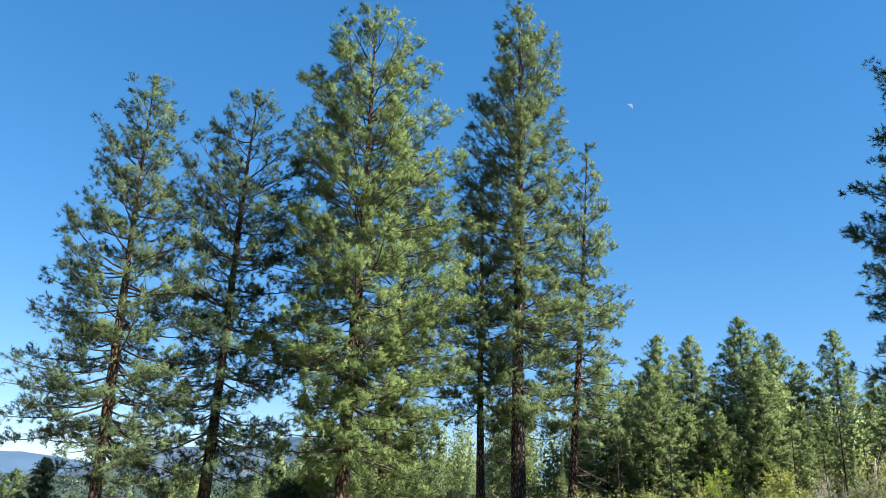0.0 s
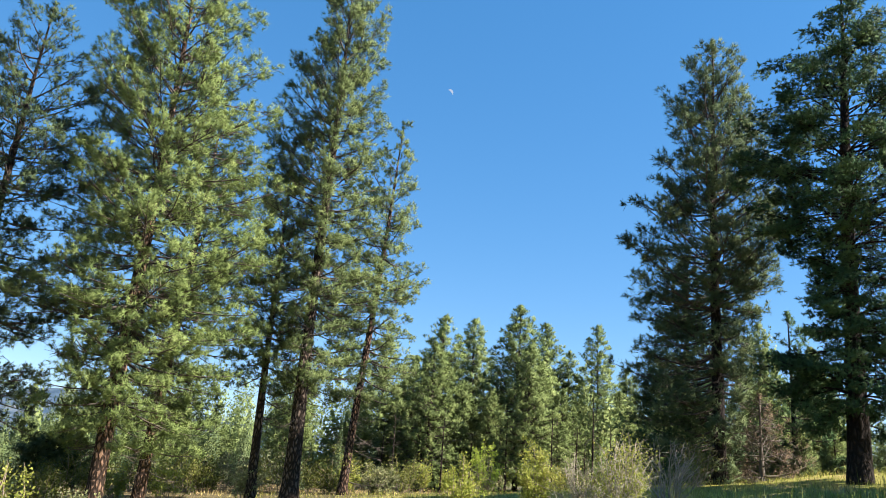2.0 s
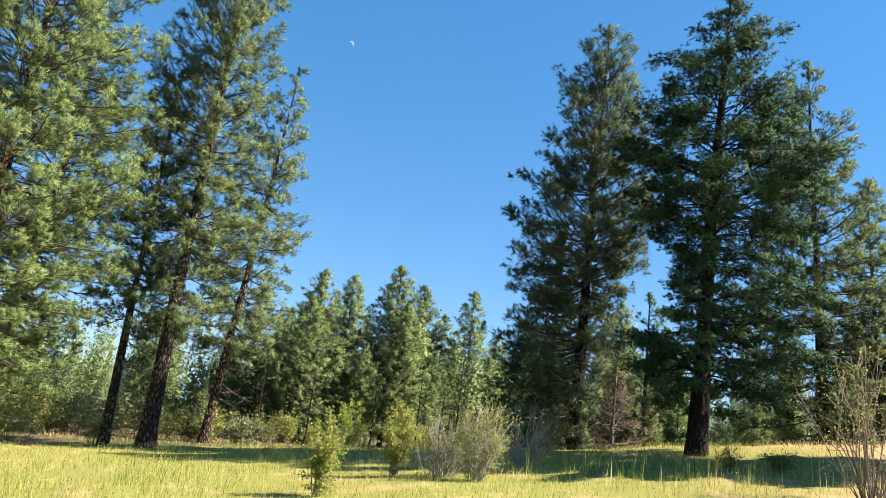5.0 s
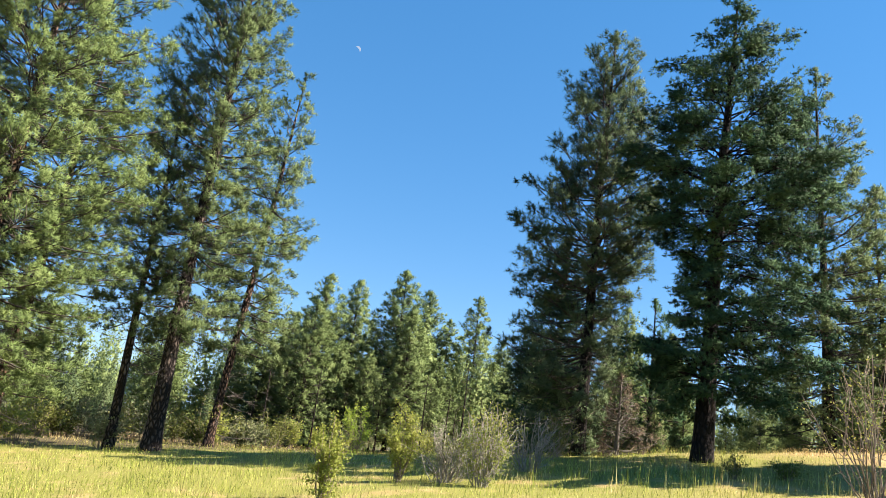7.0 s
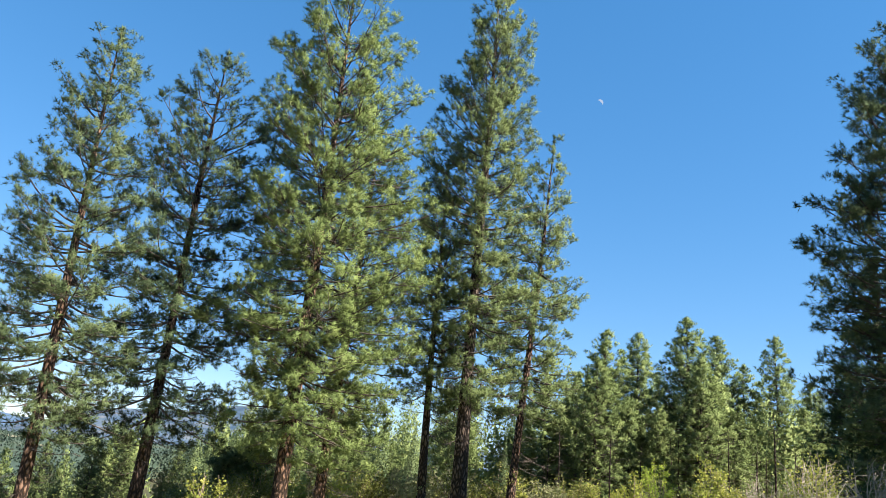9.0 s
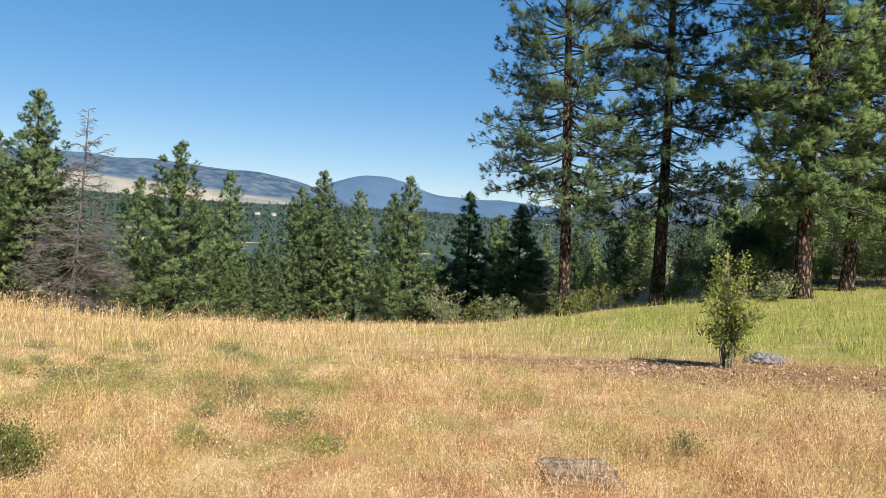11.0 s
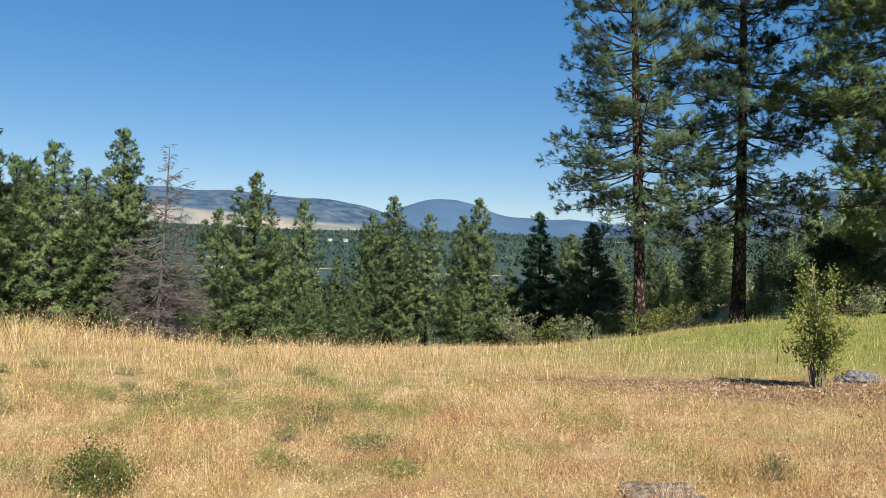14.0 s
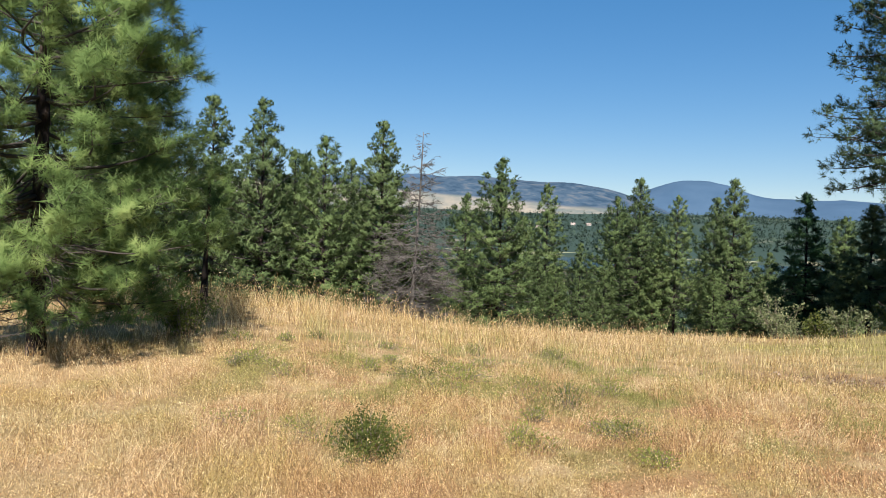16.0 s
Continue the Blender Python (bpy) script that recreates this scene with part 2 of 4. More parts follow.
def soup(name, verts, per, mat):
    """A mesh of loose faces with 'per' corners each; verts is an array (n * per, 3)."""
    n = len(verts) // per
    me = bpy.data.meshes.new(name)
    me.vertices.add(n * per)
    me.vertices.foreach_set("co", np.ascontiguousarray(verts, dtype=np.float32).ravel())
    me.loops.add(n * per)
    me.loops.foreach_set("vertex_index", np.arange(n * per, dtype=np.int32))
    me.polygons.add(n)
    me.polygons.foreach_set("loop_start", np.arange(0, n * per, per, dtype=np.int32))
    me.update(calc_edges=True)
    me.materials.append(mat)
    return me


def facing(tris, norms):
    """Turn each loose triangle so that it faces the way of its normal."""
    ng = np.cross(tris[:, 1] - tris[:, 0], tris[:, 2] - tris[:, 0])
    back = (ng * norms).sum(1) < 0
    out = tris.copy()
    out[back] = tris[back][:, ::-1]
    return out


def soft_normals(me, first, norms, per):
    """Needles and leaves shade as the rounded clump that they belong to."""
    co = np.zeros((len(me.vertices), 3))
    co[first:] = np.repeat(norms, per, 0)
    me.normals_split_custom_set_from_vertices(co.tolist())


def crown_mesh(name, buf, tris, wood, leaf, norms=None):
    """One mesh of limbs (tubes in buf) and of needles or leaves (loose faces, 3 or 4 corners)."""
    nb = len(buf.v)
    if norms is not None and len(tris):
        tris = facing(tris, norms)
    faces = [f for f in buf.f if len(f) == 4]
    per = tris.shape[1] if len(tris) else 3
    n = len(tris)
    me = bpy.data.meshes.new(name)
    co = np.array([tuple(p) for p in buf.v], np.float32).reshape(-1, 3)
    co = np.concatenate([co, tris.reshape(-1, 3).astype(np.float32)]) if n else co
    me.vertices.add(len(co))
    me.vertices.foreach_set("co", np.ascontiguousarray(co).ravel())
    idx = np.concatenate([np.array(faces, np.int32).ravel(), np.arange(nb, nb + n * per, dtype=np.int32)])
    me.loops.add(len(idx))
    me.loops.foreach_set("vertex_index", idx.astype(np.int32))
    me.polygons.add(len(faces) + n)
    q = len(faces) * 4
    me.polygons.foreach_set("loop_start", np.concatenate([np.arange(0, q, 4), q + np.arange(0, n * per, per)]).astype(np.int32))
    me.polygons.foreach_set("material_index", np.concatenate([np.zeros(len(faces)), np.ones(n)]).astype(np.int32))
    me.update(calc_edges=True)
    me.materials.append(wood)
    me.materials.append(leaf)
    if norms is not None and n:
        soft_normals(me, nb, norms, per)
    return me


def part_of(name, me, parent, label=""):
    ob = new(name, me)
    ob.parent = parent
    if label:
        ob["label"] = label
    return ob


def unit(a):
    return a / np.maximum(np.linalg.norm(a, axis=-1, keepdims=True), 1e-9)


# ---------- the lie of the land ----------
HILL = (1.27, 0.059, 1.482, 3.68, 0.229, 0.463, 2.15, -0.406, -0.297, -0.782, -0.656, -2.481, -1.151, 0.229)
FALL_R = (0, 21, 30, 44, 60, 120, 300, 700, 900, 965, 1000, 1330, 1430, 2000, 3000, 4950)
FALL_Z = (0, 0, -0.7, -2.4, -4.8, -12.5, -34, -42, -44.5, -45.6, -53, -53, -44, 4, 80, 95)


def ground_np(x, y):
    x, y = np.asarray(x, float), np.asarray(y, float)
    r = np.hypot(x, y) + 1e-9
    s = np.minimum(1.0, 44.0 / r) / 30.0
    u, v = x * s, y * s
    a = HILL
    near = a[0] * u + a[1] * v + a[2] * u * u + a[3] * u * v + a[4] * v * v + a[5] * u**3 + a[6] * u * u * v + a[7] * u * v * v + a[8] * v**3
    near = near + a[9] * u**4 + a[10] * u**3 * v + a[11] * u * u * v * v + a[12] * u * v**3 + a[13] * v**4
    yaw = np.degrees(np.arctan2(-x, y))

    def smooth(t):
        t = np.clip(t, 0, 1)
        return t * t * (3 - 2 * t)

    w = smooth((yaw - 8) / 26) * (1 - smooth((yaw - 110) / 40))
    near = near - 0.45 * np.exp(-(((r - 21) / 8) ** 2)) * w * (1 - smooth((yaw - 50) / 16))
    near = near + 0.3 * np.exp(-(((yaw - 75) / 11) ** 2)) * np.exp(-(((r - 17) / 6) ** 2))
    far = np.interp(r, FALL_R, FALL_Z)
    up = np.maximum(r - 44, 0) * 0.025
    keep = 1 - smooth((r - 60) / 240)
    bump = 0.05 * np.sin(x * 0.9 + 1.3 * np.sin(y * 0.4)) * np.sin(y * 0.8 + 0.5) * np.minimum(1, r / 6)
    wide = 9 * np.sin(x * 0.0041 + 1) * np.sin(y * 0.0033 + 2) * smooth((r - 1400) / 600)
    w2 = np.where(r > 900, smooth((yaw + 12) / 26) * (1 - smooth((yaw - 110) / 40)), w)
    return near * (keep * w2 + (1 - w2)) + w2 * far + (1 - w2) * np.minimum(up, 60) + bump + wide


def ground_z(x, y):
    return float(ground_np(x, y))


def spot(yaw, d):
    x, y = -d * math.sin(radians(yaw)), d * math.cos(radians(yaw))
    return x, y, ground_z(x, y)


def build_ground():
    na = 240
    rr = [0.0] + list(np.geomspace(1.0, 4950, 150))
    verts, faces = [(0, 0, ground_z(0, 0))], []
    az = np.linspace(0, 2 * math.pi, na, endpoint=False)
    for r in rr[1:]:
        x, y = r * np.cos(az), r * np.sin(az)
        verts.extend(zip(x, y, ground_np(x, y)))
    for k in range(na):
        faces.append((0, 1 + k, 1 + (k + 1) % na))
    for i in range(len(rr) - 2):
        q = 1 + i * na
        for k in range(na):
            k2 = (k + 1) % na
            faces.append((q + k, q + na + k, q + na + k2, q + k2))
    me = bpy.data.meshes.new("ground")
    me.from_pydata(verts, [], faces)
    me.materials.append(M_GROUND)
    me.shade_smooth()
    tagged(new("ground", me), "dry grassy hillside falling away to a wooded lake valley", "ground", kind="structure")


build_ground()


# ---------- lake and far hills ----------
def build_lake():
    m, nt = fresh("lake_water")
    n = noise_at(nt, where(nt), 0.15, 3.0)
    finish(nt, (0.02, 0.06, 0.11), 0.12, bump=n, strength=0.15, distance=0.3, spec=0.5)
    verts, faces = [], []
    for k in range(61):
        d = heading(-20 + 140 * k / 60)
        for r in (940, 1440):
            verts.append((d.x * r, d.y * r, -46.0))
    for k in range(60):
        faces.append((2 * k, 2 * k + 1, 2 * k + 3, 2 * k + 2))
    me = bpy.data.meshes.new("lake")
    me.from_pydata(verts, [], faces)
    me.materials.append(m)
    tagged(new("lake", me), "blue lake glimpsed between the pines", "lake", kind="structure")


def ridge_height(yaw, peaks):
    return sum(h * math.exp(-((yaw - c) / w) ** 2) for c, w, h in peaks)


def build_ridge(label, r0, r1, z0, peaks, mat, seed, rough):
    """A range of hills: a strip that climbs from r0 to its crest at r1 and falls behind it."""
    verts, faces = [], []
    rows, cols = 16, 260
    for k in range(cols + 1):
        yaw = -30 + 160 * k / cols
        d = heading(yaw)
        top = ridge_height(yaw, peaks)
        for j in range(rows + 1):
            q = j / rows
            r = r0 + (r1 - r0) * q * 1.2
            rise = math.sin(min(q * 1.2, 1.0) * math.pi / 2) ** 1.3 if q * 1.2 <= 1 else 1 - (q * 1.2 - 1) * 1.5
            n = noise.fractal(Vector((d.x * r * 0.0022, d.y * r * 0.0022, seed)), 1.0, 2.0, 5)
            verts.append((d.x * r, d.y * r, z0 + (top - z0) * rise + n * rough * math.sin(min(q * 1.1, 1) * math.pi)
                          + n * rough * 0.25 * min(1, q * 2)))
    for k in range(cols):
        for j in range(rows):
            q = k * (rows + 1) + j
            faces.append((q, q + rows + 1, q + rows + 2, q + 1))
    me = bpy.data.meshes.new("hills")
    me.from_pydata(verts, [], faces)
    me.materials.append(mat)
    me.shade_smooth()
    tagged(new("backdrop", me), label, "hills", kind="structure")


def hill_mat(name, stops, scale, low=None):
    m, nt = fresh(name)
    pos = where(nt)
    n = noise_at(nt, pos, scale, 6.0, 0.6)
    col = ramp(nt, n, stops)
    if low:
        sep = nt.nodes.new("ShaderNodeSeparateXYZ")
        nt.links.new(pos, sep.inputs[0])
        z = sums(nt, "ADD", sep.outputs[2], sums(nt, "MULTIPLY", noise_at(nt, pos, 0.004, 4.0), low[0]))
        edge = sums(nt, "ADD", sums(nt, "MULTIPLY", sep.outputs[0], -0.0443), sums(nt, "MULTIPLY", sep.outputs[1], -0.0536))
        band = sums(nt, "SUBTRACT", 1.0, steps(nt, sums(nt, "SUBTRACT", z, edge), low[1] - 9.0, low[1] + 9.0))
        grass = ramp(nt, noise_at(nt, pos, 0.008, 4.0), [(0.35, (0.12, 0.14, 0.13)), (0.6, (0.27, 0.24, 0.185))])
        west = steps(nt, sums(nt, "SUBTRACT", sums(nt, "MULTIPLY", sep.outputs[0], -1.0), sums(nt, "MULTIPLY", sep.outputs[1], 0.95)), -60.0, 60.0)
        col = mixed(nt, sums(nt, "MULTIPLY", band, west), col, grass)
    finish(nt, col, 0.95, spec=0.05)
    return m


build_lake()
# Air haze is painted in as blue base colours, stronger on the far ridge
M_HILL = hill_mat("hazed_wooded_hills", [(0.36, (0.026, 0.052, 0.082)), (0.52, (0.052, 0.084, 0.118)), (0.7, (0.115, 0.125, 0.13))], 0.016, (60, 152))
M_HILL_FAR = hill_mat("hazed_distant_hills", [(0.35, (0.044, 0.084, 0.135)), (0.7, (0.06, 0.105, 0.16))], 0.004)
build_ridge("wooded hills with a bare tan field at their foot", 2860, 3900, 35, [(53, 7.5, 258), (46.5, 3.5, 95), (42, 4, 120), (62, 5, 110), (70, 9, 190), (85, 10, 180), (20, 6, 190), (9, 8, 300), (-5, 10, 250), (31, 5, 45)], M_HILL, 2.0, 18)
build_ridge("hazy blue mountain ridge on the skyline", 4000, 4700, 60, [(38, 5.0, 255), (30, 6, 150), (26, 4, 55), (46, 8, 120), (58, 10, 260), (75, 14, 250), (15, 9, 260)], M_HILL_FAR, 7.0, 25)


# ---------- conifers ----------
def spikes(p, axis, count, length, width, spread, rng):
    """Bursts of needles: count thin triangles that fan out round each axis."""
    n = len(p)
    a = np.repeat(axis, count, 0)
    d = unit(a * (1 - spread) + unit(rng.normal(size=(n * count, 3))) * spread)
    ln = length * rng.uniform(0.6, 1.1, (n * count, 1))
    base = np.repeat(p, count, 0) + a * rng.uniform(-0.55, 0.25, (n * count, 1)) * length
    side = unit(np.cross(d, rng.normal(size=d.shape))) * width * rng.uniform(0.35, 0.65, (n * count, 1))
    return np.stack([base - side, base + side, base + d * ln], 1), unit(d + 0.35 * a)


def conifer(name, label, category, seed, H, env, trunk_r, lean=(0, 0), right=0.0, limbs=120, mats=None, kind="pine", clumps=2.7, tufts=7,
            clump=0.38, needle=18, length=0.21, width=0.024, core=6, pad=(0.26, 0.036), spread=0.62, rise=(-12, 55), dead=20, dead_z=(0.8, 6.0), inner=0.24, twig_r=0.011,
            limb_r=0.05, sides=9, twigs=True, boughs=(), bare=False, flop=0.0, crest=1.1, flare=0.4, split=False):
    """A conifer: a trunk, limbs that fork into twigs, and tufts of needles in clumps along the outer limbs.
    env: (height, reach on one side, reach on the other) up the crown; right: the heading of the other side, in degrees."""
    rng = np.random.default_rng(seed)
    root = new(name)
    root.empty_display_size = 0.5
    bark, limb_mat, needle_mat = mats or (M_BARK, M_LIMB, M_PINE)
    ph = rng.uniform(0, 6.28, 4)
    up = np.array([0, 0, 1.0])
    ez = np.array([e[0] for e in env], float)
    el_, er_ = np.array([e[1] for e in env], float), np.array([e[2] for e in env], float)
    z_low, z_top = ez[0], ez[-1]

    def axis_at(z):
        s = z / H
        w = 0.012 * H * math.sin(s * 4 + ph[0]) * s * (1 - s), 0.012 * H * math.sin(s * 5 + ph[1]) * s * (1 - s)
        return np.array([lean[0] * s + w[0], lean[1] * s + w[1], z])

    def radius_at(z):
        s = min(max(z / H, 0.0), 1.0)
        return trunk_r * ((1 - s) ** 0.85 + flare * math.exp(-s * H / 0.45)) + 0.012

    def reach_at(z, az):
        a, b = np.interp(z, ez, el_), np.interp(z, ez, er_)
        return (a + b) / 2 + (b - a) / 2 * math.cos(az - radians(right))

    tb = Buf()
    zs = sorted([-0.4, 0.15, 0.5, 1.2] + [H * i / 14 for i in range(2, 14)] + [0.97 * H, 0.995 * H])
    tb.tube([axis_at(z) for z in zs], [radius_at(z) * (1 + 0.06 * math.sin(9 * z / H + ph[2])) for z in zs], sides)
    part_of("trunk", tb.mesh("trunk", bark), root)

    # limb tips are spread evenly over the crown's surface
    grid = np.linspace(z_low, z_top, 80)
    weight = np.cumsum(np.interp(grid, ez, (el_ + er_) / 2) + crest)
    lb, loose = Buf(), []
    cp, ca, cr = [], [], []
    for i in range(limbs + dead + len(boughs)):
        is_dead = limbs <= i < limbs + dead
        az = i * 2.39996 + rng.normal(0, 0.35)
        if is_dead:
            zt = rng.uniform(*dead_z)
            reach = max(reach_at(max(zt, z_low), az), min(2.2, 0.12 * H)) * rng.uniform(0.35, 0.9)
            angle = radians(rng.uniform(-28, 4))
        elif i >= limbs:
            zt, deg, reach, ang = boughs[i - limbs - dead]
            az, angle = radians(right + deg), radians(ang)
        else:
            zt = float(np.interp((i + rng.random()) / limbs * weight[-1], weight, grid))
            u = (zt - z_low) / (z_top - z_low)
            reach = reach_at(zt, az) * rng.choice((1.06, 0.95, 0.8, 0.58), p=(0.38, 0.27, 0.18, 0.17)) * rng.uniform(0.93, 1.07)
            angle = radians(rise[0] + (rise[1] - rise[0]) * u ** 1.3 + rng.normal(0, 8 if kind == "pine" else 13))
        reach = max(reach, 0.12)
        zo = min(max(zt - reach * math.tan(angle), 0.25), 0.985 * H)
        o = axis_at(zo)
        hd = np.array([math.cos(az), math.sin(az), 0])
        sd = np.array([-math.sin(az), math.cos(az), 0])
        tip = axis_at(min(zt, H)) + hd * reach
        tip[2] = zt
        sag = reach * (0.10 if kind == "pine" else -0.08)
        bend = rng.normal(0, 0.07) * reach
        L = float(np.linalg.norm(tip - o))

        def along(q):
            return o + (tip - o) * q - up * sag * 4 * q * (1 - q) * (1 - 0.4 * q) + sd * bend * math.sin(q * 3.14)

        nseg = 5 if L > 1.5 else 3
        r0 = min(limb_r, 0.012 + 0.014 * L) * (0.6 if is_dead else 1)
        wood = lb
        if is_dead and split:
            wood = Buf()
            loose.append(wood)
        wood.tube([along(q / nseg) for q in range(nseg + 1)], [r0 * (1 - 0.8 * q / nseg) for q in range(nseg + 1)], 4 if L > 1.5 else 3)
        if is_dead or bare:
            for j in range(int(L * (7 if bare else 3.2)) + 2):
                q = rng.uniform(0.2, 1.0)
                p, d = along(q), unit(hd * rng.uniform(0.3, 1) + sd * rng.choice((-1, 1)) * rng.uniform(0.3, 1) + up * rng.uniform(-0.6, 0.45))
                tl = (0.25 + 0.35 * L * (1.05 - q)) * rng.uniform(0.5, 1.1)
                wood.tube([p, p + d * tl * 0.5 - up * 0.04 * tl, p + d * tl], [twig_r, twig_r * 0.75, twig_r * 0.4], 3)
                for _ in range(2 if bare else 1):
                    k = p + d * tl * rng.uniform(0.3, 0.9)
                    wood.tube([k, k + unit(d + rng.normal(0, 0.6, 3)) * tl * 0.55], [twig_r * 0.7, twig_r * 0.35], 3)
            continue
        nc = max(2, int(round(L * clumps)) + 1)
        for j in range(nc):
            q = 1.0 if j == 0 else rng.uniform(inner, 0.97) ** 0.85
            off = 0.0 if j == 0 else (1 if j % 2 else -1) * rng.uniform(0.08, 0.36) * L * (1.12 - q) + rng.normal(0, 0.06)
            lift = rng.uniform(-0.06, 0.20) * min(L, 1.6) if kind == "pine" else rng.uniform(-0.12, 0.05) * min(L, 1.6)
            c = along(q) + sd * off + hd * rng.normal(0, 0.06) + up * (lift if j else 0.05)
            if abs(off) > 0.22:
                s0 = along(max(q - 0.14, 0.05))
                lb.tube([s0, (s0 + c) / 2 - up * 0.04, c], [r0 * 0.42, r0 * 0.33, 0.006], 3)
            cp.append(c)
            ca.append(unit(hd * 0.75 + sd * np.sign(off) * 0.35 + up * ((0.35 + 0.5 * max(angle, 0)) if kind == "pine" else 0.05 - flop)))
            cr.append(clump * rng.uniform(0.7, 1.25) * min(1.0, 0.7 + 0.25 * L))
    tri, norms = np.zeros((0, 3, 3)), None
    if cp:
        # the leader's own tufts
        for z in np.linspace(0.955 * H, H, 4):
            cp.append(axis_at(z)), ca.append(up), cr.append(0.10)
        cp, ca, cr = np.array(cp), np.array(ca), np.array(cr)
        n = len(cp)
        flat = np.array([1, 1, 0.85]) if kind == "pine" else np.array([1.2, 1.2, 0.55])
        v = unit(rng.normal(size=(n, tufts, 3)) + ca[:, None] * (0.75 if kind == "pine" else 0.5)) * rng.uniform(0.45, 1.05, (n, tufts, 1)) * flat
        p = (cp[:, None] + v * cr[:, None, None]).reshape(-1, 3)
        out = unit(v.reshape(-1, 3))
        ax = unit(np.repeat(ca, tufts, 0) * 0.8 + out * 0.75 + rng.normal(0, 0.22, out.shape) + (up * 0.22 if kind == "pine" else up * -flop))
        if twigs:
            cc = np.repeat(cp, tufts, 0)
            for k in range(0, len(p), 3):
                lb.tube([cc[k] - ca[k // tufts] * 0.06, p[k]], [twig_r * 0.8, twig_r * 0.4], 3)
        tri, nd = spikes(p, ax, needle, length, width, spread, rng)
        out = np.repeat(out, needle, 0)
        if core:
            # the close twiggy middle of each clump
            v = unit(rng.normal(size=(n, core, 3)) - ca[:, None] * 0.2) * rng.random((n, core, 1)) ** 0.5 * 0.8 * flat
            q = (cp[:, None] + v * cr[:, None, None]).reshape(-1, 3)
            inner_tri, inner_d = spikes(q, unit(rng.normal(size=q.shape)), 1, pad[0], pad[1], 0.3, rng)
            tri, nd, out = np.concatenate([tri, inner_tri]), np.concatenate([nd, unit(v.reshape(-1, 3))]), np.concatenate([out, unit(v.reshape(-1, 3))])
        mid = tri.mean(1)
        s = np.clip(mid[:, 2:] / H, 0, 1)
        radial = mid - np.concatenate([s * lean[0], s * lean[1], mid[:, 2:]], 1)
        norms = unit(out * 0.5 + nd * 0.35 + unit(radial) * 0.5 + up * 0.12)
    part_of("crown", crown_mesh("crown", lb, tri, limb_mat, needle_mat, norms), root)
    for wood in loose:
        part_of("dead_branch", wood.mesh("dead_branch", limb_mat), root)
    tagged(root, label, category)
    return root


def tall_tree(name, label, category, seed, base, top, env, trunk_r, limbs, sink=0.05, **more):
    """A tree from the heading and distance of its foot and the heading and rise of its top; env's heights are above the eye's ground."""
    x, y, z = spot(*base)
    tx, ty, _ = spot(top[0], base[1])
    H = EYE + base[1] * math.tan(radians(top[1])) - z + sink
    env = [(e[0] - z + sink, e[1], e[2]) for e in env] + [(H, 0.12, 0.12)]
    if "boughs" in more:
        more["boughs"] = [(b[0] - z + sink, *b[1:]) for b in more["boughs"]]
    root = conifer(name, label, category, seed, H, env, trunk_r, (tx - x, ty - y), base[0], limbs, split=True, **more)
    root.matrix_basis = pose(x, y, z - sink)
    return root


def cone(z0, H, R, power=0.75, waist=0.25):
    """A plain crown: narrow at its foot, widest at a quarter, then tapering to its top."""
    rows = []
    for k in range(9):
        u = k / 8
        w = R * min(1.0, 0.72 + 0.28 * u / waist) * (1 - u) ** power + 0.1
        rows.append((z0 + (H - z0) * u, w, w))
    return rows


def plant(proto, yaw, d, height, own, turn, thick=1.0):
    """A copy of a tree that is 'own' metres tall as built, brought to the wanted height."""
    x, y, z = spot(yaw, d)
    s = height / own
    return copy_thing(proto, pose(x, y, z - 0.08, 0, 0, turn) @ Matrix.Diagonal((s * thick, s * thick, s, 1)))


PINE_RED = (M_BARK_RED, M_LIMB, M_PINE)
PINE_BLUE = (M_BARK_RED, M_LIMB, M_BLUE)
PINE_DARK = (M_BARK, M_LIMB, M_BLUE)
PINE_GOLD = (M_BARK_RED, M_LIMB, M_GOLD)
FIR = (M_BARK_SHADED, M_BARK_SHADED, M_FIR)
# the tall pines at the edge of the meadow
tall_tree("pine_tree", "tall ponderosa pine with orange-brown bark and layered boughs", "pine tree", 11, (23.2, 33), (24.8, 29.2),
          ((2.2, 2.0, 2.2), (3.6, 2.9, 2.8), (5.6, 3.4, 3.4), (8.7, 3.3, 3.4), (11.2, 2.7, 3.2), (13.1, 2.4, 3.0), (15.1, 2.0, 2.3), (17.6, 1.9, 1.5), (19.0, 1.3, 0.9)),
          0.27, 125, mats=PINE_BLUE, dead=26, clumps=2.5, rise=(-14, 50), boughs=((5.7, 172, 4.0, -8), (4.3, 196, 3.6, -14), (3.5, 184, 3.3, -20), (8.9, 170, 3.2, -2), (2.6, -12, 3.2, -24), (1.8, 24, 2.8, -30), (3.0, 60, 2.6, -26)))
tall_tree("pine_tree", "tall open-crowned ponderosa pine with a dark bare trunk", "pine tree", 12, (16.5, 34), (16.7, 29.8),
          ((2.6, 2.0, 2.2), (4.4, 2.8, 3.0), (7.8, 3.1, 3.6), (12.2, 3.4, 3.6), (15.6, 3.1, 3.2), (17.6, 2.9, 2.6), (19.4, 2.1, 1.6), (20.2, 1.2, 1.0)),
          0.27, 112, mats=PINE_DARK, dead=46, dead_z=(2.0, 9.0), clumps=2.4, rise=(-14, 55), boughs=((3.2, 168, 3.2, -24), (2.2, 200, 2.6, -30), (2.6, 14, 3.2, -26), (3.4, -30, 3.0, -20)))
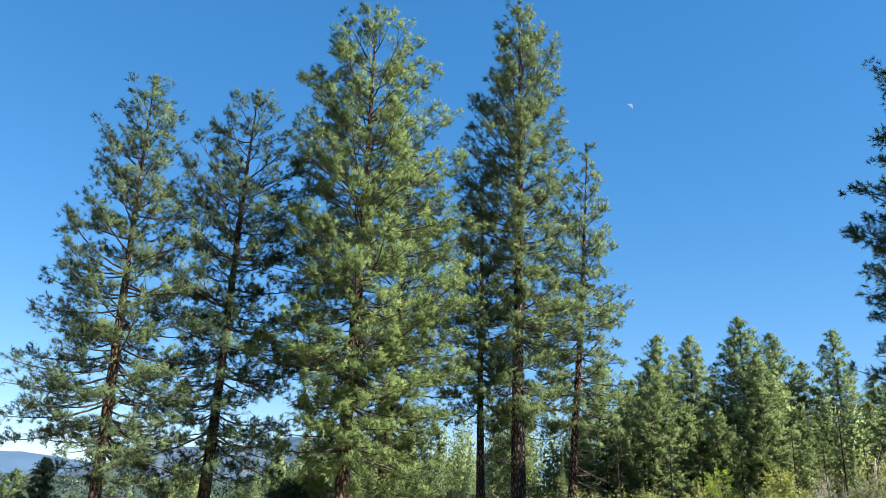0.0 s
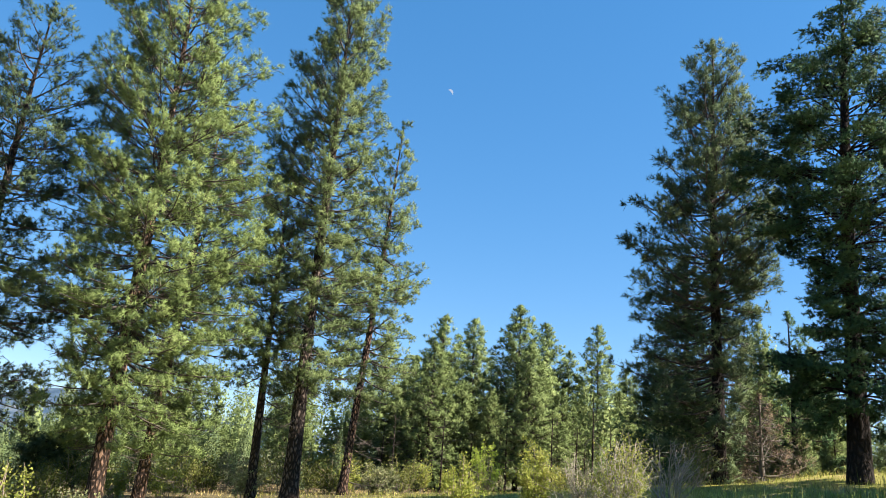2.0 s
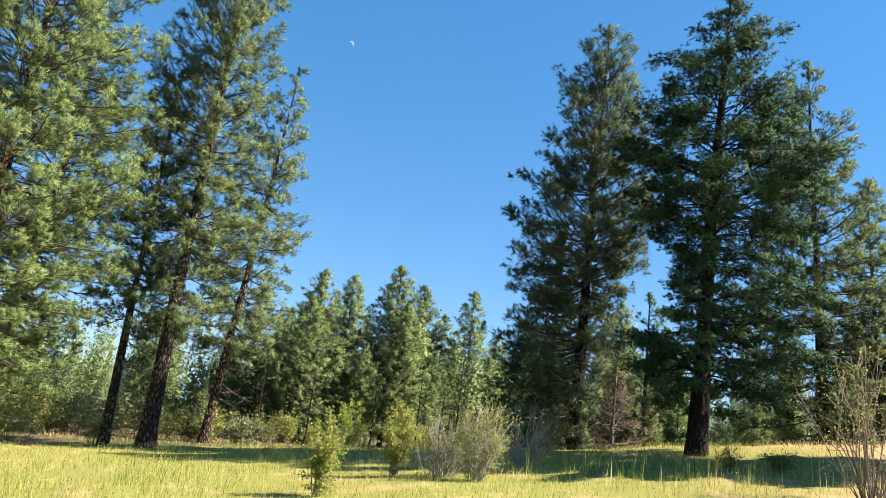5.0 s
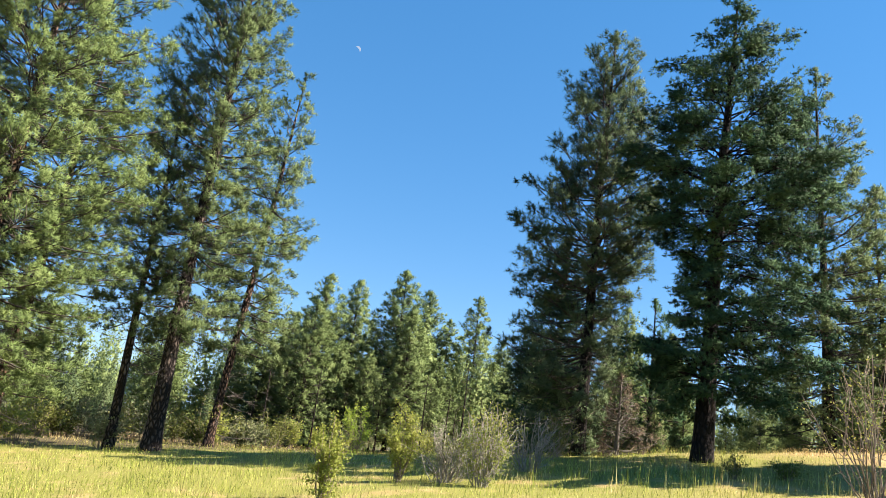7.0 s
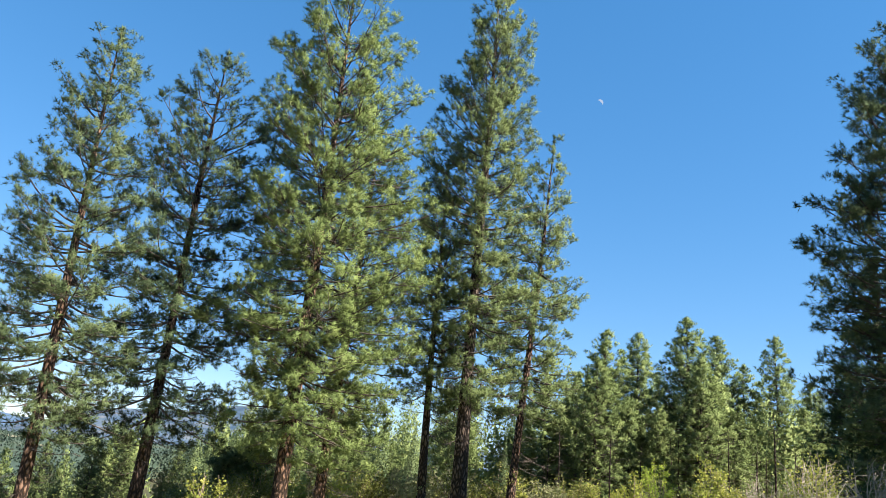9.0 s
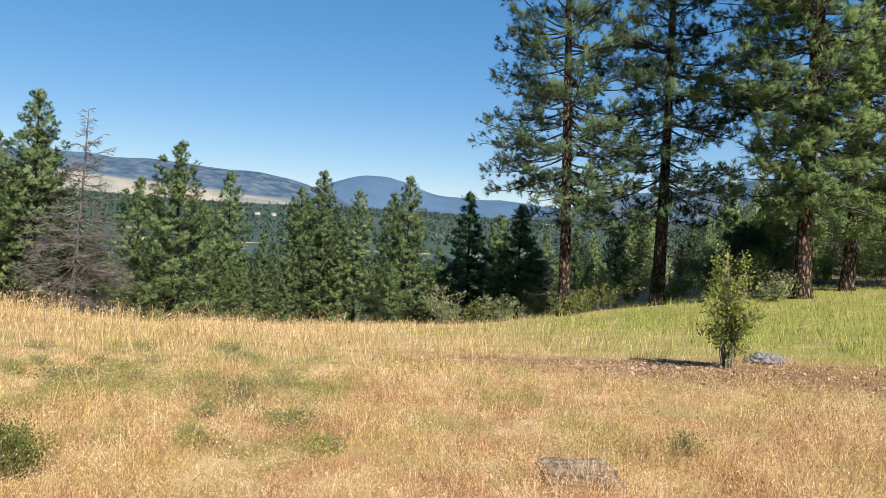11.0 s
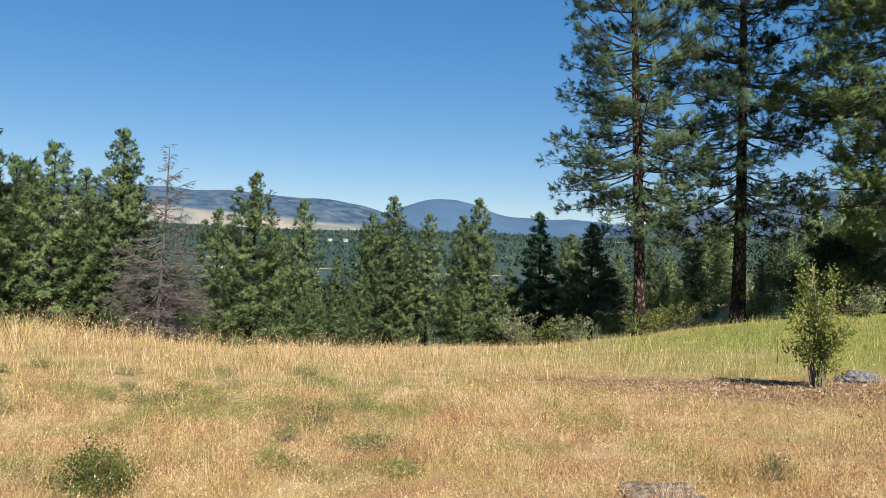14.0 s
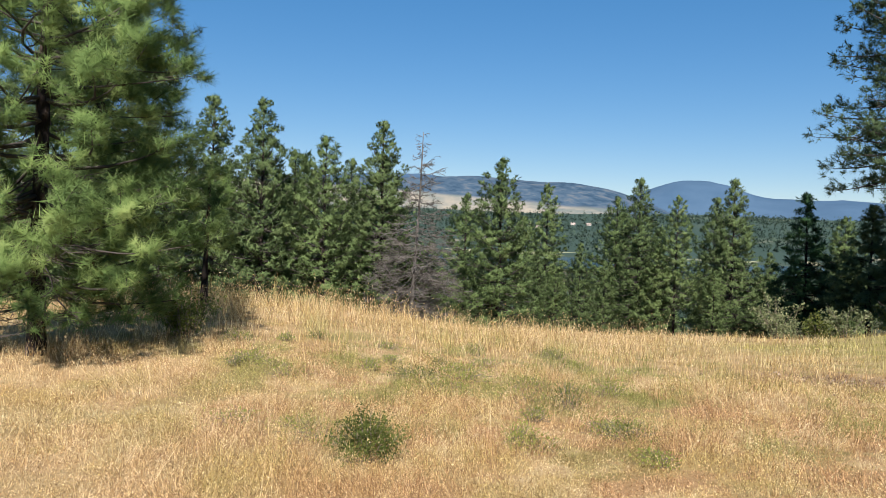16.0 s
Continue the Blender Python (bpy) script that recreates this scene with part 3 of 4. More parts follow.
tall_tree("pine_tree", "very large ponderosa pine, bushy down to the ground", "pine tree", 13, (6.9, 32), (7.4, 37.1),
          ((2.2, 2.2, 2.4), (4.3, 3.4, 3.2), (8.2, 4.0, 4.9), (12.0, 3.8, 5.1), (16.5, 4.0, 4.9), (20.3, 3.4, 3.7), (21.8, 2.9, 3.1), (23.4, 2.1, 2.6), (24.5, 1.5, 1.6), (25.2, 0.8, 0.9)),
          0.32, 200, mats=PINE_GOLD, dead=24, dead_z=(1.0, 9.0), rise=(-14, 52), boughs=((8.4, 178, 4.9, -4), (7.6, 186, 4.4, -10), (5.6, -80, 3.2, -12), (4.4, -112, 2.9, -15), (3.6, -58, 3.0, -18), (6.6, -36, 4.2, -8), (7.4, -130, 3.8, -8), (3.0, -22, 3.2, -20), (4.8, 6, 3.8, -14), (9.6, -70, 3.6, -4)))
tall_tree("pine_tree", "ponderosa pine with a reddish trunk behind a larger one", "pine tree", 14, (4.2, 36), (3.3, 26.7),
          ((2.4, 2.2, 2.6), (6.0, 3.6, 3.8), (11.0, 3.6, 3.6), (16.0, 2.2, 2.2)), 0.28, 88, mats=PINE_GOLD, dead=20)
tall_tree("pine_tree", "tallest ponderosa pine with a thick grey-brown trunk", "pine tree", 15, (-5.9, 36), (-5.6, 37.9),
          ((5.6, 2.0, 2.2), (8.0, 2.7, 2.9), (12.7, 2.9, 3.0), (16.8, 3.2, 2.9), (18.7, 3.3, 2.8), (20.8, 2.8, 2.5), (23.6, 2.0, 2.5), (26.0, 1.7, 2.2), (28.1, 1.1, 1.5)),
          0.36, 180, mats=(M_BARK_GREY, M_LIMB, M_PINE), dead=40, dead_z=(3.0, 12.0), rise=(-10, 66), boughs=((23.3, 178, 2.7, 50), (12.0, 10, 3.4, 24)))
tall_tree("pine_tree", "slender ponderosa pine with a bent dark trunk", "pine tree", 16, (-3.2, 37), (-2.6, 25.0),
          ((5.5, 1.8, 1.8), (10.0, 2.8, 2.6), (15.0, 2.3, 2.2)), 0.21, 64, mats=(M_BARK_GREY, M_LIMB, M_PINE), dead=34, dead_z=(2.5, 10.0), clumps=2.2)
tall_tree("pine_tree", "ponderosa pine with a straight reddish trunk", "pine tree", 17, (-9.6, 43), (-11.4, 27.4),
          ((6.0, 2.4, 2.6), (9.0, 3.2, 2.8), (12.0, 3.4, 3.1), (16.0, 3.0, 2.3), (18.5, 2.4, 1.5), (21.3, 1.5, 1.0)), 0.25, 95, mats=PINE_RED, dead=22, width=0.032, needle=13)
# This pine's shaded trunk is painted with the darkened fir bark
tall_tree("pine_tree", "shaded ponderosa pine with dead lower boughs", "pine tree", 18, (-36.2, 33), (-37.1, 33.2),
          ((2.6, 2.4, 0.5), (4.2, 3.4, 0.6), (6.0, 3.9, 0.9), (9.5, 4.0, 1.4), (11.2, 3.7, 2.4), (13.1, 3.5, 3.0), (15.4, 2.8, 2.8), (16.9, 2.3, 2.6), (19.0, 2.2, 2.1), (20.9, 1.8, 1.6), (22.4, 0.8, 0.8)),
          0.28, 205, dead=70, dead_z=(1.2, 8.5), rise=(-12, 58), mats=(M_BARK_SHADED, M_LIMB, M_BLUE), boughs=((15.2, 176, 3.7, 14),))
tall_tree("fir_tree", "large dark green fir with a blackish trunk", "fir tree", 19, (-44.8, 29), (-46.8, 35.6),
          ((4.6, 1.4, 3.4), (6.2, 2.9, 4.3), (8.0, 2.2, 4.5), (9.0, 0.9, 4.4), (10.4, 1.1, 4.4), (11.6, 3.0, 4.6), (13.3, 3.6, 4.3), (15.2, 3.6, 3.6), (16.9, 3.0, 2.8), (18.2, 2.1, 2.1), (19.8, 1.4, 1.4), (21.0, 0.8, 0.8)),
          0.36, 215, kind="fir", mats=FIR, dead=54, dead_z=(1.8, 11.0), clumps=3.3, tufts=9, clump=0.38, needle=14, length=0.135, width=0.031, core=12, pad=(0.2, 0.055), spread=0.66, rise=(-14, 34), limb_r=0.038,
          inner=0.36, flop=0.12, flare=0.15, boughs=((18.9, 180, 2.9, 8), (16.9, 176, 3.9, -4), (20.1, 4, 2.2, 24), (14.6, 2, 4.5, -2), (17.0, 8, 3.1, 10), (6.6, 186, 3.1, -14)))
tall_tree("pine_tree", "ponderosa pine behind the dark fir", "pine tree", 20, (-52.9, 42), (-52.5, 29.9),
          ((3.0, 3.0, 3.2), (8.0, 4.4, 3.8), (14.0, 4.6, 3.2), (18.3, 4.0, 2.6), (22.0, 2.5, 1.7), (24.2, 1.4, 1.0)), 0.28, 120, dead=20, width=0.032, needle=13, crest=2.6)
# pines out of view along the side of the meadow, placed so their shade falls across it
side = tall_tree("pine_tree", "ponderosa pine out of view that shades the meadow", "pine tree", 24, (-70.0, 29.6), (-70.0, 37.8),
                 ((2.4, 2.6, 2.6), (7.0, 3.9, 3.9), (14.0, 3.4, 3.4), (20.0, 1.8, 1.8)), 0.28, 85, dead=6, needle=4, length=0.4, width=0.1, tufts=5, twigs=False, core=14, pad=(0.6, 0.32))
# Two unseen copies, added to deepen and lengthen that shade
for yaw, d, turn in ((-81.0, 36, 80), (-74.5, 31.5, 160)):
    x, y, z = spot(yaw, d)
    copy_thing(side, pose(x, y, z - 0.05, 0, 0, turn))
tall_tree("dead_pine_tree", "low dead conifer with rust-brown needles", "dead tree", 26, (-39.0, 34), (-39.1, 8.2),
          ((1.2, 1.4, 1.4), (2.8, 1.9, 1.9), (5.2, 1.0, 1.0)), 0.09, 46, needle=9, width=0.014, tufts=4, core=0, dead=40, dead_z=(0.6, 3.5), mats=(M_DEAD, M_DEAD, M_BROWN), twig_r=0.014)
# Shade on these two pines is painted in with the darker fir materials
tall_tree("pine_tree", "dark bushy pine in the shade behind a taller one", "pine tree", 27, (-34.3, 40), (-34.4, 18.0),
          ((1.0, 3.0, 2.8), (4.0, 3.9, 3.4), (9.0, 2.4, 2.2)), 0.18, 115, needle=14, width=0.034, tufts=6, mats=(M_BARK_SHADED, M_LIMB, M_FIR), dead=16)
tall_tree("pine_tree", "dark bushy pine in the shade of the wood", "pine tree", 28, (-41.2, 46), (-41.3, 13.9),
          ((1.2, 2.4, 2.4), (3.6, 3.0, 3.0), (8.0, 1.9, 1.9)), 0.16, 60, needle=12, width=0.04, tufts=6, mats=(M_BARK_SHADED, M_LIMB, M_FIR), dead=16)
# the young pines close by
tall_tree("young_pine_tree", "bushy young ponderosa pine with long bright needles", "pine tree", 21, (84.8, 11.5), (84.0, 33.0),
          ((0.3, 1.2, 1.6), (0.7, 1.9, 2.1), (1.8, 2.4, 2.2), (3.6, 2.0, 1.7), (5.5, 1.4, 1.2), (7.4, 0.6, 0.6)), 0.10, 125, mats=(M_BARK, M_LIMB, M_NEAR), dead=30, dead_z=(0.4, 2.0),
          clumps=3.2, tufts=5, clump=0.25, needle=60, length=0.2, width=0.0065, core=40, pad=(0.17, 0.012), spread=0.6, rise=(-8, 55), limb_r=0.03, inner=0.3, twig_r=0.007)
tall_tree("pine_tree", "dark green pine standing behind a bushy young one", "pine tree", 22, (81.5, 19), (81.0, 29.0),
          ((0.6, 2.2, 1.8), (3.0, 2.6, 2.0), (5.3, 2.5, 1.8), (8.0, 2.0, 1.5), (10.4, 1.0, 0.8)), 0.17, 110, needle=26, width=0.014, dead=14, clump=0.3, core=24, pad=(0.2, 0.03))
tall_tree("young_pine_tree", "small thin-stemmed pine in the tall dry grass", "pine tree", 23, (74.2, 17), (74.0, 3.5),
          ((1.7, 0.6, 0.6), (2.4, 0.5, 0.5)), 0.06, 16, mats=(M_BARK_RED, M_LIMB, M_NEAR), needle=26, width=0.011, core=0, dead=18, dead_z=(0.6, 1.8), clump=0.16, tufts=5, limb_r=0.014, twig_r=0.006)
# the younger wood: four kinds, then two plainer ones for its depth
YOUNG = dict(tufts=6, clump=0.29, needle=8, length=0.22, width=0.05, core=7, pad=(0.26, 0.08), spread=0.55, clumps=1.9, rise=(-8, 48), sides=6, mats=(M_BARK, M_LIMB, M_YOUNG), twigs=False, inner=0.12, crest=2.4)
DEEP = dict(tufts=5, needle=6, length=0.44, width=0.1, clump=0.6, clumps=1.2, core=5, pad=(0.5, 0.13))
GREEN = "dense conical young pine, green to the ground"


def proto(label, seed, H, R, z0, r, limbs, yaw, d, power, **more):
    root = conifer("young_pine_tree", label, "pine tree", seed, H, cone(z0, H, R, power), r, (0.1, 0), 0.0, limbs, **{**YOUNG, "dead_z": (0.6, z0 + 2.0), **more})
    x, y, z = spot(yaw, d)
    root.matrix_basis = pose(x, y, z - 0.08)
    return root


protos = [
    proto(GREEN, 31, 14.0, 3.4, 0.8, 0.16, 200, 36.6, 74, 0.68, dead=8, needle=8, width=0.046, mats=(M_BARK, M_LIMB, M_PINE)),
    proto(GREEN, 32, 14.0, 3.8, 1.0, 0.15, 215, 43.6, 72, 0.68, dead=10, needle=9, width=0.043, clumps=2.0),
    proto("slim young pine with a bare lower trunk", 33, 15.0, 2.4, 4.2, 0.13, 115, 48.8, 70, 0.6, dead=24),
    proto("broad bushy young pine with a blunt top", 34, 13.0, 3.3, 0.6, 0.17, 180, 55.0, 64, 0.55, dead=8, needle=8, width=0.045),
    proto("pine deep in the wood with a tall bare trunk", 35, 14.0, 3.2, 4.2, 0.14, 60, 50.5, 85, 0.62, dead=14, **DEEP),
    proto("pine deep in the wood, green to the ground", 36, 13.0, 3.8, 0.5, 0.15, 75, 40.5, 88, 0.66, dead=4, **DEEP),
]
OWN = (14.0, 14.0, 15.0, 13.0, 14.0, 13.0)
SMALL_FIR = dict(kind="fir", mats=FIR, sides=6, dead=10, dead_z=(0.6, 3.0), tufts=7, clump=0.28, needle=9, length=0.22, width=0.045, core=8, pad=(0.28, 0.06), clumps=2.6, rise=(-10, 40), twigs=False, inner=0.25, flop=0.05)
for seed, base, top, reach in ((37, (30.6, 47), (30.8, 3.0), 2.0), (38, (26.8, 45), (26.8, 2.3), 2.1), (39, (9.7, 46), (9.3, 3.4), 1.9)):
    foot, tip = spot(*base)[2], EYE + base[1] * math.tan(radians(top[1]))
    label = {37: "small dark fir among the pines", 38: "small dark fir in the shade of the tall pines", 39: "dark shaded fir behind the tall pines"}[seed]
    tall_tree("fir_tree", label, "fir tree", seed, base, top, ((foot + 1.0, reach * 0.8, reach * 0.8), (foot + 2.2, reach, reach), ((foot + tip) / 2 + 0.6, reach * 0.62, reach * 0.62), (tip - 1.0, 0.4, 0.4)),
              0.13, 95, **{**SMALL_FIR, "mats": FIR if seed == 37 else (M_BARK_SHADED, M_BARK_SHADED, M_BLUE)})
tall_tree("dead_pine_tree", "bare grey dead pine with tangled twigs", "dead tree", 40, (59.0, 40), (58.4, 7.3),
          ((-4.0, 2.2, 2.2), (-1.5, 2.9, 2.9), (1.0, 2.2, 2.2), (2.7, 1.0, 1.3), (4.3, 1.0, 1.3), (5.8, 0.5, 0.6)), 0.12, 135, twig_r=0.017, dead=20, dead_z=(0.5, 4.0), mats=(M_DEAD, M_DEAD, M_PINE), bare=True, sides=6, limb_r=0.03, rise=(-18, 30))


def grow(yaw, d, top_el, kind, turn, thick=1.0):
    x, y, z = spot(yaw, d)
    h = EYE + d * math.tan(radians(top_el)) - z
    plant(protos[kind], yaw, d, h, OWN[kind], turn, thick)


# behind the crest of the meadow
for row in ((42.0, 58, 4.1, 0, 0), (35.5, 58, 4.1, 0, 25), (39.3, 56, 2.9, 2, 60), (52.4, 45, 5.4, 3, 15),
            (61.5, 42, 7.9, 0, 30), (65.8, 41, 6.6, 3, 100), (70.3, 44, 9.1, 0, 200), (74.0, 46, 9.0, 0, 50), (63.8, 46, 5.0, 0, 10),
            (68.0, 47, 5.5, 3, 150), (78.0, 42, 8.0, 3, 20), (82.0, 45, 7.0, 5, 90), (88.0, 40, 7.0, 5, 60), (57.5, 46, -1.0, 0, 220),
            (46.2, 62, -0.8, 0, 140), (33.0, 58, -1.0, 0, 30), (36.6, 55, -2.5, 3, 90), (40.6, 56, -1.0, 3, 300),
            (28.6, 56, -0.5, 0, 310), (24.8, 60, 0.2, 5, 190), (21.2, 58, 0.2, 5, 120), (18.8, 60, 1.0, 5, 70),
            (14.2, 52, 2.0, 0, 15), (12.0, 54, 3.2, 5, 255), (22.6, 52, 1.0, 0, 60), (19.6, 50, 1.6, 0, 140), (17.6, 54, 2.4, 0, 230), (28.4, 56, 1.6, 3, 35), (31.0, 54, -2.0, 0, 95), (15.0, 48, 0.2, 3, 70), (21.4, 47, -1.4, 3, 10), (25.2, 50, -1.8, 0, 330), (18.4, 62, 2.8, 3, 15), (13.0, 46, -0.6, 0, 290), (44.4, 56, -2.2, 0, 45), (48.0, 54, -2.6, 3, 160), (49.4, 60, -1.4, 0, 75), (7.6, 54, 4.2, 5, 20), (59.8, 48, -1.0, 0, 75)):
    grow(*row)

# slim dead trunks standing in the shade of the wood
SNAG = "slim dark dead trunk standing in the wood"
snag = conifer("dead_pine_tree", SNAG, "dead tree", 44, 6.5, ((2.0, 0.5, 0.5), (6.0, 0.25, 0.25)), 0.075, (0.15, 0.1), 0.0, 12, mats=(M_BARK, M_LIMB, M_BROWN), bare=True, dead=0, sides=5, twig_r=0.012, limb_r=0.016, rise=(-20, 20))
x, y, z = spot(-27.6, 52)
snag.matrix_basis = pose(x, y, z - 0.08)
rt = random.Random(3)
for i in range(18):
    yaw = -12 - 18 * (i + rt.random()) / 18
    plant(snag, yaw, rt.uniform(50, 58), rt.uniform(4.0, 6.0), 6.5, rt.uniform(0, 360), rt.uniform(0.8, 1.3))

# the wood beyond the meadow
for row in ((-15.6, 54, 11.0, 3, 150), (-22.9, 54, 11.4, 1, 40), (-16.1, 62, 13.1, 1, 20), (-18.5, 68, 13.0, 1, 60), (-22.1, 62, 14.2, 1, 130), (-24.1, 66, 12.9, 1, 210), (-25.8, 70, 11.0, 2, 40),
            (-28.0, 66, 13.0, 2, 85), (-14.1, 58, 9.9, 1, 10), (-20.1, 58, 7.7, 1, 250), (-25.4, 60, 8.1, 1, 330), (-11.9, 60, 11.0, 5, 170),
            (-30.1, 70, 9.8, 1, 100), (-32.4, 68, 10.5, 2, 300), (-34.6, 64, 8.9, 1, 200), (-56.2, 46, 21.9, 2, 80), (-58.6, 44, 16.9, 1, 70),
            (-40.7, 56, 8.9, 5, 20), (-42.9, 52, 7.9, 5, 140), (-48.7, 58, 8.4, 5, 220), (-50.7, 54, 6.9, 5, 10), (-38.8, 58, 9.9, 1, 90)):
    grow(*row, 1.14)
for row in ((-41.0, 41, 4.4, 3, 70), (-43.0, 42, 5.2, 3, 190), (-40.0, 43, 5.6, 3, 280), (-39.3, 50, 13.2, 1, 40), (-42.6, 53, 11.5, 1, 230), (-38.2, 46, 7.2, 5, 40), (-41.6, 45, 6.4, 5, 110), (-43.6, 48, 7.6, 5, 200), (-46.4, 46, 6.2, 5, 20), (-48.6, 47, 7.8, 5, 300),
            (-51.0, 46, 6.6, 5, 170), (-54.6, 48, 8.6, 5, 90), (-58.0, 46, 7.4, 5, 250), (-34.0, 47, 6.0, 5, 330)):
    grow(*row)
rw = random.Random(5)
for i in range(19):
    yaw = 6 - 44 * (i + rw.random()) / 19
    grow(yaw, rw.uniform(54, 74), rw.uniform(5.6, 8.9) - (3.5 if yaw > -3 else 0), 4, rw.uniform(0, 360), rw.uniform(0.85, 1.2))
for i in range(11):
    yaw = 14 + 76 * (i + rw.random()) / 11
    d = rw.uniform(62, 80)
    grow(yaw, d, 5.0 if yaw > 60 else rw.uniform(-3.5, -1.5), 5, rw.uniform(0, 360), rw.uniform(0.9, 1.25))


# ---------- far woods ----------
def far_trees(name, label, pts, tall, n, mat, seed):
    """Many far conifers in one mesh, each a ragged cone of small sprays."""
    rng = np.random.default_rng(seed)
    m = len(pts)
    h = np.repeat(tall, n)
    c = np.repeat(pts, n, 0)
    fat = np.repeat(rng.uniform(0.15, 0.23, m), n)
    u = 1 - np.sqrt(rng.random(m * n))
    az = rng.uniform(0, 6.283, m * n)
    rr = h * fat * (1 - u) * np.sqrt(rng.random(m * n))
    p = c + np.stack([rr * np.cos(az), rr * np.sin(az), h * (0.05 + 0.93 * u)], 1)
    s = (h * (2.2 / n) ** 0.5 * (0.36 if n < 200 else 0.55) * (1 - 0.55 * u))[:, None]
    out = np.stack([np.cos(az), np.sin(az), 0 * az], 1)
    side = np.stack([-np.sin(az), np.cos(az), 0 * az], 1)
    jit = rng.normal(0, 0.3, (m * n, 3, 3)) * s[:, None]
    tri = np.stack([p - side * s * 0.6, p + side * s * 0.6, p + out * s * 0.4 + np.array([0, 0, 1.0]) * s], 1) + jit
    norms = unit(out * 0.8 + np.array([0, 0, 0.5]) + rng.normal(0, 0.3, out.shape))
    me = soup(name, facing(tri, norms).reshape(-1, 3), 3, mat)
    soft_normals(me, 0, norms, 3)
    tagged(new(name, me), label, "woods", kind="stuff")


def scatter(n, yaw0, yaw1, r0, r1, seed):
    rng = np.random.default_rng(seed)
    yaw = np.radians(rng.uniform(yaw0, yaw1, n))
    r = np.sqrt(rng.uniform(r0 * r0, r1 * r1, n))
    x, y = -r * np.sin(yaw), r * np.cos(yaw)
    return np.stack([x, y, ground_np(x, y)], 1), rng


M_FAR = foliage_mat("far_woods", (0.022, 0.040, 0.031), (0.038, 0.062, 0.045), (0.06, 0.09, 0.06), thin=0.05, scale=0.01)
pts, rng = scatter(115, -66, 10, 58, 92, 11)
far_trees("deep_woods", "crowded pines deep in the wood", pts, rng.uniform(9, 13.5, len(pts)), 1500, M_YOUNG, 12)
# The darker bluish needles stand in for the shade under the canopy
pts, rng = scatter(26, -16, 14, 47, 60, 15)
far_trees("deep_woods", "crowded young pines under the tall trees", pts, rng.uniform(3, 6, len(pts)), 2400, M_BLUE, 16)
pts, rng = scatter(120, 10, 95, 68, 185, 17)
far_trees("hillside_woods", "crowded pines on the slope below the meadow", pts, rng.uniform(6, 10.5, len(pts)), 420, M_YOUNG, 18)
pts, rng = scatter(1000, 0, 100, 185, 430, 1)
far_trees("slope_woods", "pine woods on the slope down to the lake", pts, rng.uniform(9, 16, len(pts)), 70, M_FAR, 2)
pts, rng = scatter(3600, 0, 100, 430, 955, 6)
far_trees("shore_woods", "pine woods along the near shore of the lake", pts, rng.uniform(9, 16, len(pts)), 12, M_FAR, 7)
pts, rng = scatter(13500, -5, 95, 1500, 2880, 3)
keep = np.array([noise.noise(Vector((p[0] * 0.004, p[1] * 0.004, 3))) > -0.2 for p in pts])
far_trees("valley_woods", "dark pine woods across the lake", pts[keep], rng.uniform(13, 23, keep.sum()), 6, M_FAR, 4)


def house(yaw, d, turn, size, wall_mat, roof_mat):
    x, y, z = spot(yaw, d)
    root = new("house")
    root.matrix_basis = pose(x, y, z - 0.5, 0, 0, turn)
    a, c, h = size[0] / 2, size[1] / 2, size[2]
    w = Buf()
    w.v = [(-a, -c, 0), (a, -c, 0), (a, c, 0), (-a, c, 0), (-a, -c, h), (a, -c, h), (a, c, h), (-a, c, h), (-a, 0, h + c * 0.7), (a, 0, h + c * 0.7)]
    w.f = [(0, 1, 5, 4), (1, 2, 6, 5), (2, 3, 7, 6), (3, 0, 4, 7), (4, 7, 8), (5, 9, 6)]
    part_of("wall", w.mesh("wall", wall_mat, False), root)
    r = Buf()
    e, t = 0.6, 0.25
    for k in (0, t):
        r.v += [(-a - e, -c - e, h - 0.4 + k), (a + e, -c - e, h - 0.4 + k), (a + e, 0, h + c * 0.7 + 0.1 + k), (-a - e, 0, h + c * 0.7 + 0.1 + k), (-a - e, c + e, h - 0.4 + k), (a + e, c + e, h - 0.4 + k)]
    r.f = [(6, 7, 8, 9), (9, 8, 11, 10), (0, 3, 2, 1), (3, 4, 5, 2), (0, 1, 7, 6), (4, 10, 11, 5), (0, 6, 9, 3), (3, 9, 10, 4), (1, 2, 8, 7), (2, 5, 11, 8)]
    part_of("roof", r.mesh("roof", roof_mat, False), root)
    tagged(root, "small pale house in a clearing across the lake", "house", group="houses across the lake")


M_WALL = plain_mat("pale_walls", [(0.3, (0.40, 0.34, 0.28)), (0.7, (0.55, 0.48, 0.42))], 0.5)
M_ROOF = plain_mat("pale_roofs", [(0.3, (0.30, 0.22, 0.19)), (0.7, (0.45, 0.36, 0.32))], 0.5)
for yaw, d, turn in ((49.4, 2050, 20), (48.8, 2080, 70), (48.3, 2120, 40), (49.9, 2140, 10), (46.8, 2180, 60), (45.6, 2160, 30), (54.9, 2250, 50), (50.6, 2060, 80)):
    house(yaw, d, turn, (12, 8, 4.5), M_WALL, M_ROOF)


